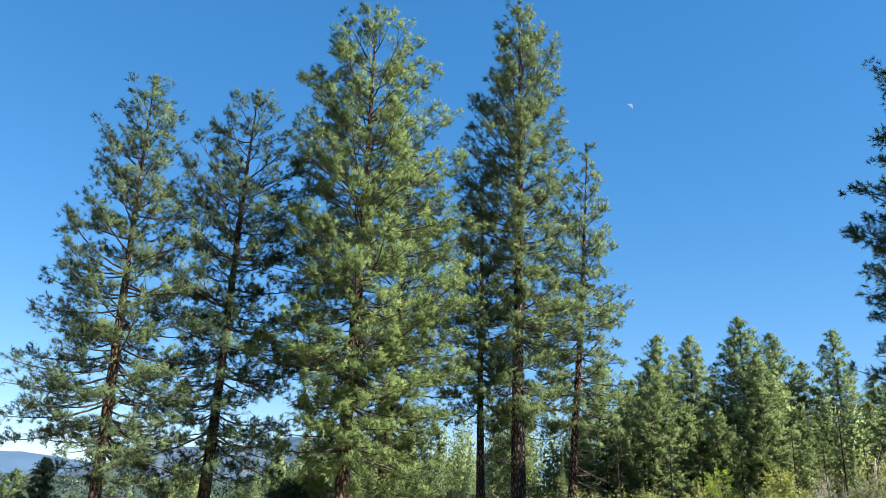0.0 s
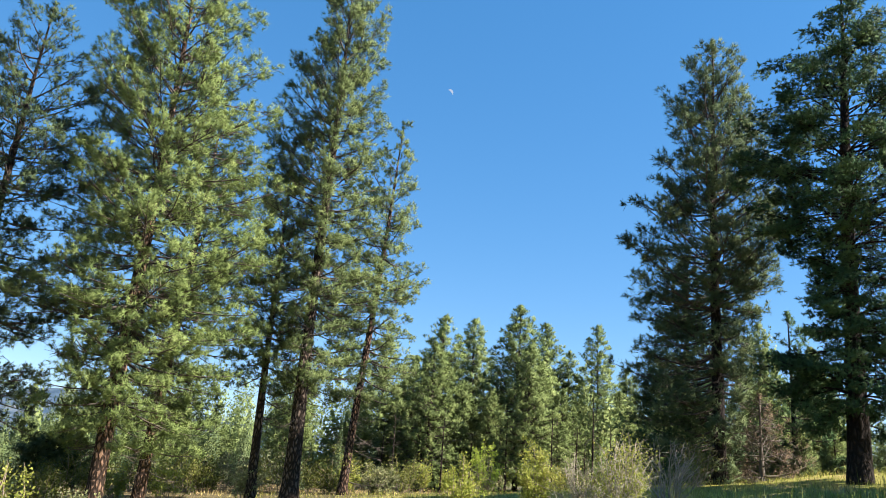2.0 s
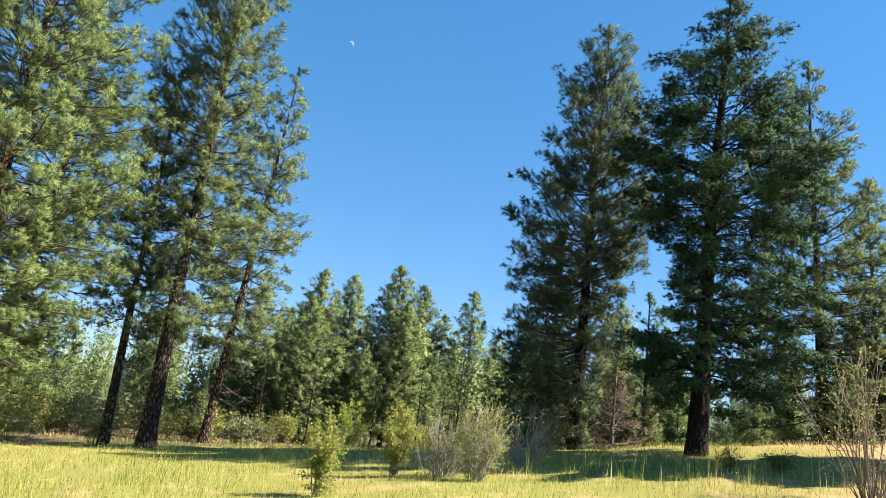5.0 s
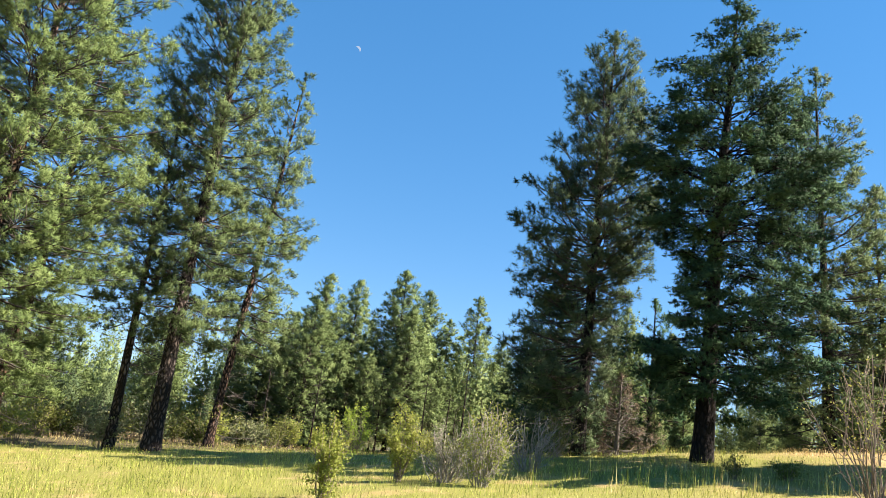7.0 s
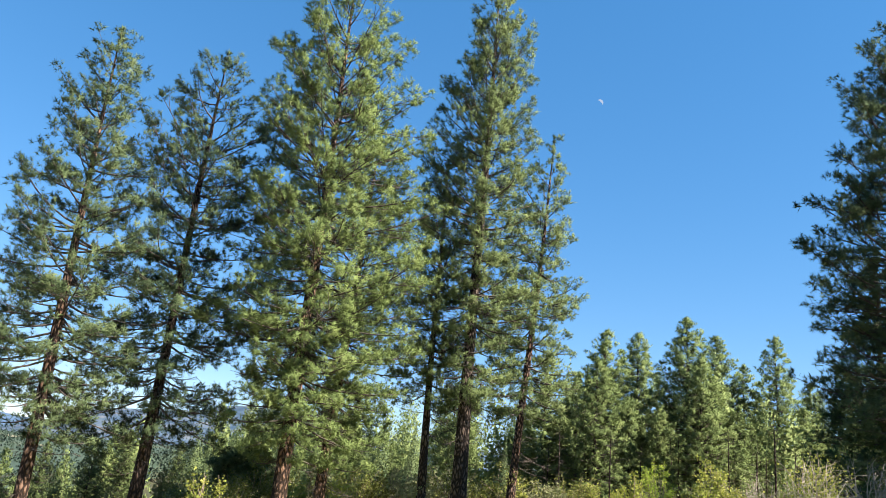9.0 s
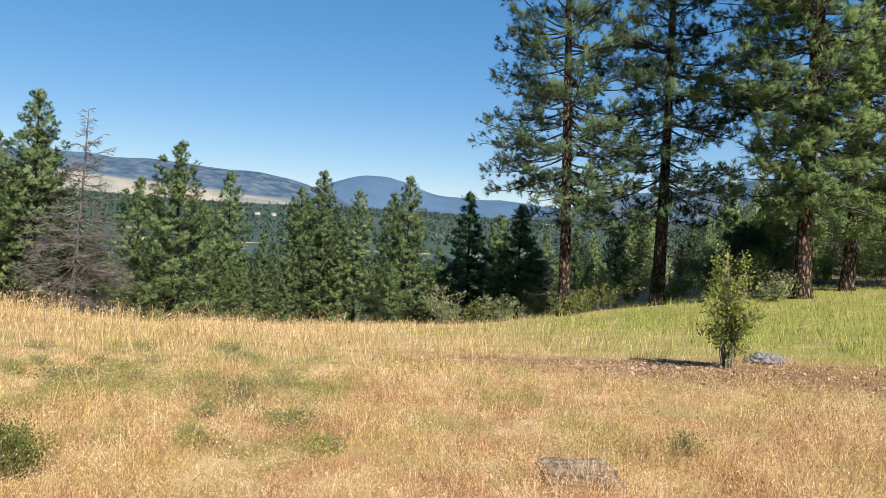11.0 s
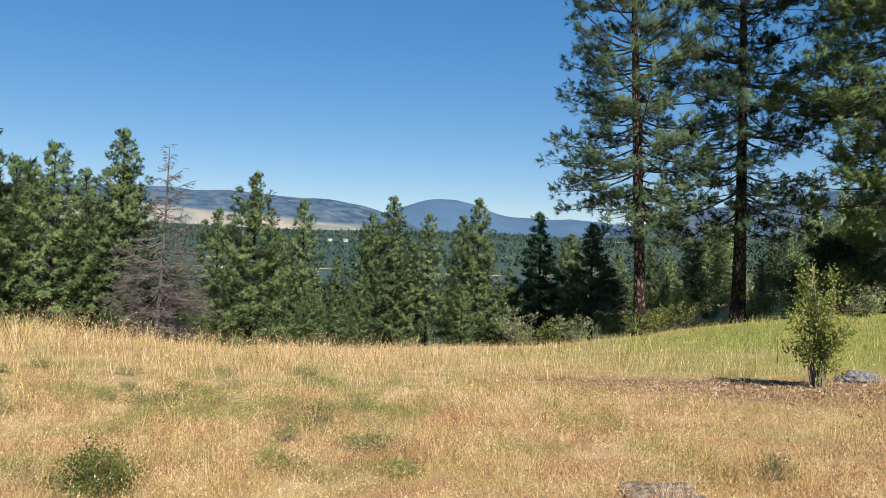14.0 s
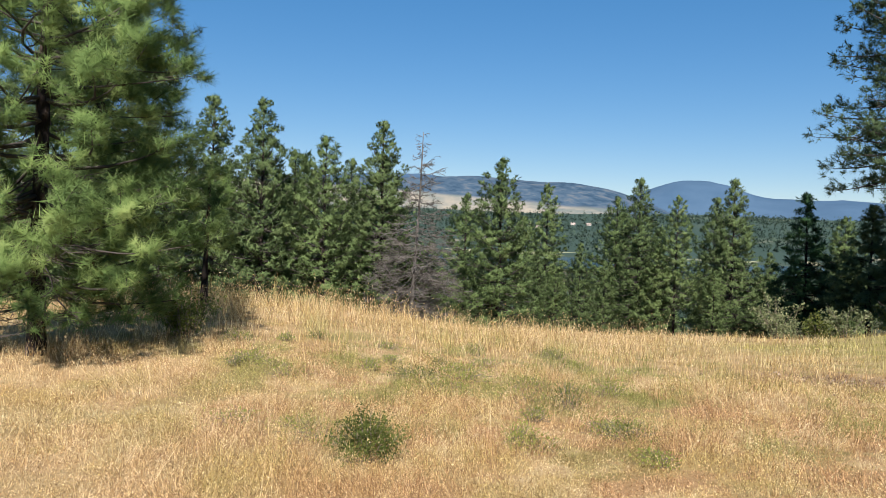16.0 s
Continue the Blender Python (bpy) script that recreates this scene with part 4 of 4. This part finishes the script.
# ---------- shrubs ----------
def shrub(name, label, category, seed, yaw, d, height, radius, stems, leaves, leaf, mat, low=0.05, shape="bush", stem_mat=None):
    """Stems that fork and carry flat leaves."""
    rng = np.random.default_rng(seed)
    x, y, z = spot(yaw, d)
    root = new(name)
    root.matrix_basis = pose(x, y, z - 0.04)
    lb, ends = Buf(), []
    for i in range(stems):
        a = rng.uniform(0, 6.283)
        out = radius * rng.uniform(0.15, 1.0)
        h = height * rng.uniform(0.6, 1.0) * (1.0 - 0.35 * (out / radius) ** 2)
        p0 = np.array([math.cos(a), math.sin(a), 0]) * radius * rng.uniform(0.02, 0.22)
        p2 = np.array([math.cos(a) * out, math.sin(a) * out, h])
        p1 = (p0 + p2) / 2 + rng.normal(0, 0.06 * height, 3) - np.array([math.cos(a), math.sin(a), 0]) * out * 0.15
        if shape == "vase":
            p1 = p2 * np.array([0.3, 0.3, 0.5]) + rng.normal(0, 0.02 * height, 3)
        pts = [p0, (p0 + p1) / 2 + rng.normal(0, 0.015 * height, 3), p1, (p1 + p2) / 2 + rng.normal(0, 0.02 * height, 3), p2]
        r = 0.006 + 0.004 * height
        lb.tube(pts, [r, r * 0.85, r * 0.7, r * 0.5, r * 0.25], 4)
        for _ in range(9 if stems > 35 else 5):
            q = rng.integers(1, 4)
            t = rng.random()
            b = pts[q] * (1 - t) + pts[q + 1] * t if q < 4 else pts[4]
            e = b + unit(rng.normal(size=3) + np.array([math.cos(a), math.sin(a), 0.9])) * height * rng.uniform(0.08, 0.22)
            lb.tube([b, (b + e) / 2 + rng.normal(0, 0.01, 3), e], [r * 0.4, r * 0.3, r * 0.15], 3)
            ends.append((b, e))
        ends.append((p1, p2))
    ends = np.array(ends)
    k = rng.integers(0, len(ends), leaves)
    t = rng.uniform(0.1, 1.05, (leaves, 1))
    c = ends[k, 0] * (1 - t) + ends[k, 1] * t + rng.normal(0, 0.05 * radius + 0.02, (leaves, 3))
    c = c[c[:, 2] > low * height]
    n = len(c)
    u = unit(rng.normal(size=(n, 3)) + np.array([0, 0, 0.2]))
    v = unit(np.cross(u, rng.normal(size=(n, 3))))
    s = leaf * rng.uniform(0.6, 1.3, (n, 1))
    quad = np.stack([c - u * s * 0.5, c + v * s * 0.34, c + u * s * 0.5, c - v * s * 0.34], 1) if n else np.zeros((0, 4, 3))
    part_of("stem", lb.mesh("stem", stem_mat or M_STEM), root)
    if n:
        part_of("foliage", soup("foliage", quad.reshape(-1, 3), 4, mat), root)
    tagged(root, label, category)
    return root


def top_of(yaw, d, el):
    return EYE + d * math.tan(radians(el)) - spot(yaw, d)[2]


shrub("sapling", "slender leafy sapling with small yellow-green leaves", "sapling", 51, 11.6, 12.0, top_of(11.6, 12, 0.8), 0.46, 24, 4600, 0.046, M_LEAF, shape="vase")
shrub("sapling", "upright leafy sapling at the edge of the green meadow", "sapling", 52, -18.1, 17, top_of(-18.1, 17, 3.3), 0.42, 24, 5200, 0.058, M_LEAF)
shrub("sapling", "upright leafy sapling in front of a thicket", "sapling", 53, -23.4, 21, top_of(-23.4, 21, 4.4), 0.48, 26, 5200, 0.062, M_LEAF)
shrub("shrub", "wide half-bare shrub with tangled grey twigs", "shrub", 54, -29.4, 20, top_of(-29.4, 20, 5.6), 0.95, 38, 3000, 0.055, M_LEAF, stem_mat=M_TWIG)
shrub("shrub", "half-bare shrub with grey arching twigs", "shrub", 55, -26.8, 21, top_of(-26.8, 21, 3.9), 1.5, 48, 1500, 0.055, M_SAGE, stem_mat=M_TWIG)
shrub("shrub", "dry twiggy shrub with bare pale branches", "shrub", 56, -32.8, 24.5, top_of(-32.8, 24.5, 5.0), 1.4, 44, 300, 0.05, M_LEAF, stem_mat=M_TWIG)
shrub("shrub", "bright yellow-green leafy shrub at the edge of the wood", "shrub", 57, -19.8, 40, top_of(-19.8, 40, 4.3), 0.75, 24, 2400, 0.085, M_BRIGHT)
shrub("shrub", "tall bare-stemmed shrub with sparse leaves", "shrub", 58, -55.4, 19, top_of(-55.4, 19, 11.4), 1.5, 30, 900, 0.05, M_LEAF)
shrub("shrub", "low shrub with purplish leaves beside the fir", "shrub", 59, -46.9, 23.5, 0.8, 0.5, 18, 900, 0.05, M_WEED)
shrub("shrub", "low green shrub in the shade of the fir", "shrub", 60, -50.2, 24, 0.7, 0.7, 18, 1000, 0.06, M_WEED)
shrub("shrub", "dark twiggy shrub at the foot of a pine", "shrub", 61, -34.6, 31, 2.0, 1.2, 30, 1400, 0.07, M_WEED)
# Added shrub: its dark leaves stand in for the pine's shadow on tall weeds
shrub("shrub", "dark low shrub added for the shaded weeds by a young pine", "shrub", 62, 75.6, 12.6, 0.85, 0.75, 30, 2600, 0.045, M_WEED)
rs = random.Random(9)
for i in range(24):
    yaw = 24 - 64 * (i + rs.random()) / 24
    d = rs.uniform(36, 48) if yaw > -5 else rs.uniform(44, 52)
    h = rs.uniform(1.2, 2.6)
    shrub("shrub", "grey-green shrub in the thicket under the pines", "shrub", 70 + i, yaw, d, h, h * rs.uniform(0.5, 0.9), 16, 1100, 0.12, rs.choice((M_SAGE, M_WEED, M_LEAF)))
for i in range(26):
    yaw, d, h = 12 - 27 * (i + rs.random()) / 26, rs.uniform(44, 49), rs.uniform(1.5, 3.0)
    shrub("shrub", "dense dark shrub in the undergrowth below the tall pines", "shrub", 170 + i, yaw, d, h, h * rs.uniform(0.6, 0.95), 14, 1000, 0.12, rs.choice((M_SAGE, M_WEED, M_WEED)))
for i in range(15):
    yaw, d, h = 7 + 27 * (i + rs.random()) / 15, rs.uniform(31, 38), rs.uniform(1.0, 1.9)
    shrub("shrub", "low grey-green shrub behind the brow of the meadow", "shrub", 105 + i, yaw, d, h, h * rs.uniform(0.6, 1.0), 14, 1100, 0.09, rs.choice((M_SAGE, M_WEED, M_WEED)))
# low green weeds in the dry grass
def weed(label, seed, yaw, d, height, radius, leaves, leaf, mat):
    """A low mound of small upright leaves on thin stems."""
    rng = np.random.default_rng(seed)
    x, y, z = spot(yaw, d)
    root = new("weed")
    root.matrix_basis = pose(x, y, z - 0.02)
    lb, tips = Buf(), []
    for i in range(46):
        a, q = i * 2.39996, math.sqrt((i + 0.5) / 46)
        tip = np.array([math.cos(a) * q * radius, math.sin(a) * q * radius, height * math.sqrt(max(0.06, 1.06 - q * q)) * rng.uniform(0.7, 1.12)])
        mid = tip * np.array([0.55, 0.55, 0.6]) + rng.normal(0, 0.015, 3)
        lb.tube([(0.2 * tip[0], 0.2 * tip[1], 0), mid, tip], [0.004, 0.003, 0.0015], 3)
        tips.append((mid, tip))
    tips = np.array(tips)
    k = rng.integers(0, len(tips), leaves)
    t = rng.uniform(-0.3, 1.08, (leaves, 1))
    c = tips[k, 0] * (1 - t) + tips[k, 1] * t + rng.normal(0, 0.035, (leaves, 3)) * np.array([1, 1, 0.6])
    c = c[c[:, 2] > 0.03]
    n = len(c)
    u = unit(rng.normal(size=(n, 3)) + unit(c) * 0.7 + np.array([0, 0, 0.5]))
    v = unit(np.cross(u, rng.normal(size=(n, 3))))
    w = leaf * rng.uniform(0.5, 1.3, (n, 1))
    quad = np.stack([c - u * w * 0.5, c + v * w * 0.26, c + u * w * 0.6, c - v * w * 0.26], 1)
    part_of("stem", lb.mesh("stem", M_STEM), root)
    part_of("foliage", soup("foliage", quad.reshape(-1, 3), 4, mat), root)
    tagged(root, label, "weed")


DARK_WEED, PALE_WEED = "low dark-leaved weed mound in the dry grass", "low yellow-green weed among dry grass stems"
for i, (yaw, d, h, r, n) in enumerate(((61.8, 5.9, 0.40, 0.34, 4200), (46.9, 8.6, 0.34, 0.26, 900), (50.3, 6.6, 0.2, 0.22, 800), (40.5, 6.1, 0.14, 0.2, 500), (14.2, 6.4, 0.2, 0.16, 500),
                                       (44.0, 9.6, 0.24, 0.34, 700), (58.2, 10.0, 0.2, 0.5, 900), (54.8, 10.2, 0.22, 0.6, 1100))):
    weed(DARK_WEED, 120 + i, yaw, d, h, r, n, 0.024, M_LEAF if i in (2, 3, 5, 7) else M_WEED)
rg = random.Random(21)
for i in range(40):
    yaw, d = rg.uniform(42, 72), rg.uniform(6.5, 14.5)
    weed(PALE_WEED, 140 + i, yaw, d, rg.uniform(0.1, 0.2), rg.uniform(0.16, 0.45), 420, 0.025, rg.choice((M_LEAF, M_LEAF, M_WEED)))


# ---------- stones and the moon ----------
def stone(label, seed, yaw, d, size, mat):
    bm = bmesh.new()
    bmesh.ops.create_icosphere(bm, subdivisions=4, radius=0.5)
    for v in bm.verts:
        n = noise.fractal(v.co * 2.2 + Vector((seed, 0, 0)), 1.0, 2.0, 4)
        c = noise.cell(v.co * 3.0 + Vector((0, seed, 0))) * 0.06
        v.co *= 1 + 0.35 * n + c
        v.co = Vector((v.co.x * size[0], v.co.y * size[1], v.co.z * size[2]))
    me = bpy.data.meshes.new("stone")
    bm.to_mesh(me)
    bm.free()
    me.materials.append(mat)
    x, y, z = spot(yaw, d)
    ob = new("stone", me)
    ob.matrix_basis = pose(x, y, z + size[2] * 0.13, 0, 0, yaw)
    tagged(ob, label, "stone")


M_STONE = plain_mat("grey_stone", [(0.3, (0.045, 0.038, 0.028)), (0.5, (0.13, 0.113, 0.085)), (0.7, (0.33, 0.29, 0.22))], 22.0, 0.9, 0.8)
M_SLATE = plain_mat("blue_grey_stone", [(0.3, (0.055, 0.055, 0.056)), (0.5, (0.12, 0.12, 0.122)), (0.7, (0.25, 0.245, 0.24))], 18.0, 0.9, 0.8)
stone("weathered grey stone half sunk in dry grass", 3.0, 21.6, 5.5, (0.64, 0.42, 0.2), M_STONE)
stone("flat blue-grey stone beside a sapling", 8.0, 9.1, 12.6, (0.55, 0.4, 0.22), M_SLATE)


def build_moon():
    """The sunlit side of the moon by day: a thin lune of a sphere."""
    m, nt = fresh("moon_glow")
    # Emission stands in for sunlight on the moon; its unlit side is left out
    e = node(nt, "ShaderNodeEmission", Strength=0.26)
    e.inputs["Color"].default_value = (0.50, 0.66, 0.90, 1)
    out = nt.nodes.new("ShaderNodeOutputMaterial")
    nt.links.new(e.outputs[0], out.inputs["Surface"])
    c = heading(MOON_YAW, MOON_EL)
    to_sun = heading(SUN_YAW, SUN_EL)
    across = (to_sun - c * c.dot(to_sun)).normalized()
    along = c.cross(across)
    r, n = 19.0, 24
    verts, faces = [], []
    for k in range(n + 1):
        a = math.pi * (k / n - 0.5)
        for w in (0.3, 0.65, 1.0):
            depth = -math.sqrt(max(0.0, 1 - w * w)) * math.cos(a)
            verts.append(c * 4600 + (along * math.sin(a) + across * math.cos(a) * w + c * depth) * r)
    for k in range(n):
        for j in range(2):
            q = 3 * k + j
            faces.append((q, q + 3, q + 4, q + 1))
    me = bpy.data.meshes.new("moon")
    me.from_pydata([tuple(v) for v in verts], [], faces)
    me.materials.append(m)
    tagged(new("moon", me), "pale daytime half moon in the blue sky", "moon", kind="structure")


build_moon()


# ---------- meadow grass ----------
def grass(name, label, n, r0, r1, yaw0, yaw1, height, width, seed, bend=0.45, heads=1, hmap=None, size=1.0, gaps=0.35):
    """Thin straight blades, each with small seed heads scattered round its upper half."""
    rng = np.random.default_rng(seed)
    yaw = np.radians(rng.uniform(yaw0, yaw1, n))
    r = r0 * np.exp(rng.uniform(0, math.log(r1 / r0), n))
    x, y = -r * np.sin(yaw), r * np.cos(yaw)
    lumps = np.sin(x * 1.7 + 2 * np.sin(y * 1.1)) * np.sin(y * 2.1 + 1.5 * np.sin(x * 0.7)) + 0.6 * np.sin(x * 4.3 + 1.7 * np.sin(y * 3.1)) * np.sin(y * 5.1 + x)
    keep = rng.random(n) < 1 - gaps * (0.5 - 0.5 * np.clip(lumps, -1, 1))
    x, y, r, lumps = x[keep], y[keep], r[keep], lumps[keep]
    n = len(x)
    tall = height * rng.uniform(0.4, 1.2, n) * (1 + 0.55 * np.clip(lumps, -1, 1))
    if hmap is not None:
        tall *= hmap(x, y)
    z = ground_np(x, y)
    a = rng.uniform(0, 6.283, n)
    w = (width + 0.00055 * r) * rng.uniform(0.6, 1.4, n)
    lean = rng.uniform(0.05, bend, n) * tall
    la = rng.uniform(0, 6.283, n)
    base = np.stack([x, y, z - 0.02], 1)
    side = np.stack([np.cos(a), np.sin(a), 0 * a], 1) * w[:, None] * 0.5
    tip = base + np.stack([np.cos(la) * lean, np.sin(la) * lean, tall], 1)
    parts = [np.stack([base - side, base + side, tip], 1).reshape(-1, 3)]
    for _ in range(heads):
        t = rng.uniform(0.35, 1.1, (n, 1))
        p = base * (1 - t) + tip * t + rng.normal(0, 1, (n, 3)) * (0.016 + 0.0016 * r[:, None])
        hs = (0.0035 + 0.00065 * r[:, None]) * size * rng.uniform(0.5, 1.5, (n, 1))
        u = unit(rng.normal(size=(n, 3)) * np.array([0.7, 0.7, 1.2])) * hs * 1.25
        v = unit(np.cross(u, rng.normal(size=(n, 3)))) * hs * 0.42
        parts.append(np.stack([p - u - v, p + u, p + v * 1.6], 1).reshape(-1, 3))
    tagged(new(name, soup(name, np.concatenate(parts), 3, M_GRASS)), label, "grass", kind="stuff")


def meadow_height(x, y):
    """Taller along the crest, thin on the bare patches."""
    r = np.hypot(x, y)
    yaw = np.degrees(np.arctan2(-x, y))
    bare = np.exp(-(((x + 3.4) / 3.8) ** 2 + ((y - 11.2) / 1.3) ** 2)) + np.exp(-(((x - 1.2) / 1.8) ** 2 + ((y - 11.0) / 1.2) ** 2))
    green = np.exp(-(((x - 5) / 17) ** 2 + ((y - 25) / 11) ** 2))
    return (1.0 + 0.25 * green + 0.9 * np.exp(-((yaw - 68) / 9) ** 2) * np.exp(-((r - 18) / 3.5) ** 2)) * (1 - 0.85 * np.clip(bare, 0, 1))


grass("dry_grass", "fine dry straw-coloured grass thick with seed heads", 118000, 2.9, 12, -15, 95, 0.16, 0.0006, 1, bend=1.4, heads=5, hmap=meadow_height, gaps=0.5, size=0.8)
grass("tall_dry_grass", "tall thin dry grass stalks", 10000, 3.2, 24, -15, 95, 0.40, 0.0005, 5, bend=0.75, heads=3, hmap=meadow_height, gaps=0.9)
grass("crest_grass", "tall brown grass along the brow of the hill", 7000, 15, 24, 40, 82, 0.5, 0.0008, 6, bend=0.65, heads=3, gaps=0.8)
grass("meadow_grass", "dry and green meadow grass on the open hillside", 125000, 11, 50, -68, 96, 0.20, 0.0011, 2, bend=0.6, heads=1, hmap=meadow_height, size=0.7, gaps=0.6)
grass("dry_stalks", "upright pale dry stalks at the edge of the shade", 420, 20.5, 23.5, -60, -33, 0.62, 0.008, 8, bend=0.15, heads=2, gaps=0.9)


def gravel(n, seed):
    """Loose small stones on the bare reddish patches, some half sunk."""
    rng = np.random.default_rng(seed)
    half = rng.random(n) < 0.72
    x = np.where(half, -3.4 + rng.normal(0, 1.9, n), 1.2 + rng.normal(0, 0.9, n))
    y = np.where(half, 11.2 + rng.normal(0, 0.75, n), 11.0 + rng.normal(0, 0.6, n))
    s = 0.007 + 0.034 * rng.random(n) ** 4
    c = np.stack([x, y, ground_np(x, y) + s * 0.3], 1)
    ring = np.array([(1, 0, 0), (0, 1, 0), (-1, 0, 0), (0, -1, 0)], float)
    corners = np.concatenate([ring, [(0, 0, 0.7)]])
    co = c[:, None] + corners[None] * s[:, None, None] * rng.uniform(0.55, 1.3, (n, 5, 1)) + rng.normal(0, 0.2, (n, 5, 3)) * s[:, None, None]
    verts = co.reshape(-1, 3)
    faces = np.array([(0, 1, 4), (1, 2, 4), (2, 3, 4), (3, 0, 4)])
    idx = (np.arange(n)[:, None, None] * 5 + faces[None]).reshape(-1, 3)
    me = bpy.data.meshes.new("gravel")
    me.from_pydata(verts.tolist(), [], idx.tolist())
    me.materials.append(M_GRAVEL)
    tagged(new("gravel", me), "loose reddish-brown gravel on a bare patch of the meadow", "gravel", kind="stuff")


M_GRAVEL, gn = fresh("gravel_stones")
finish(gn, ramp(gn, island(gn), [(0.1, (0.09, 0.055, 0.035)), (0.5, (0.20, 0.135, 0.08)), (0.95, (0.36, 0.29, 0.22))]), 0.9, spec=0.2)
gravel(5000, 41)
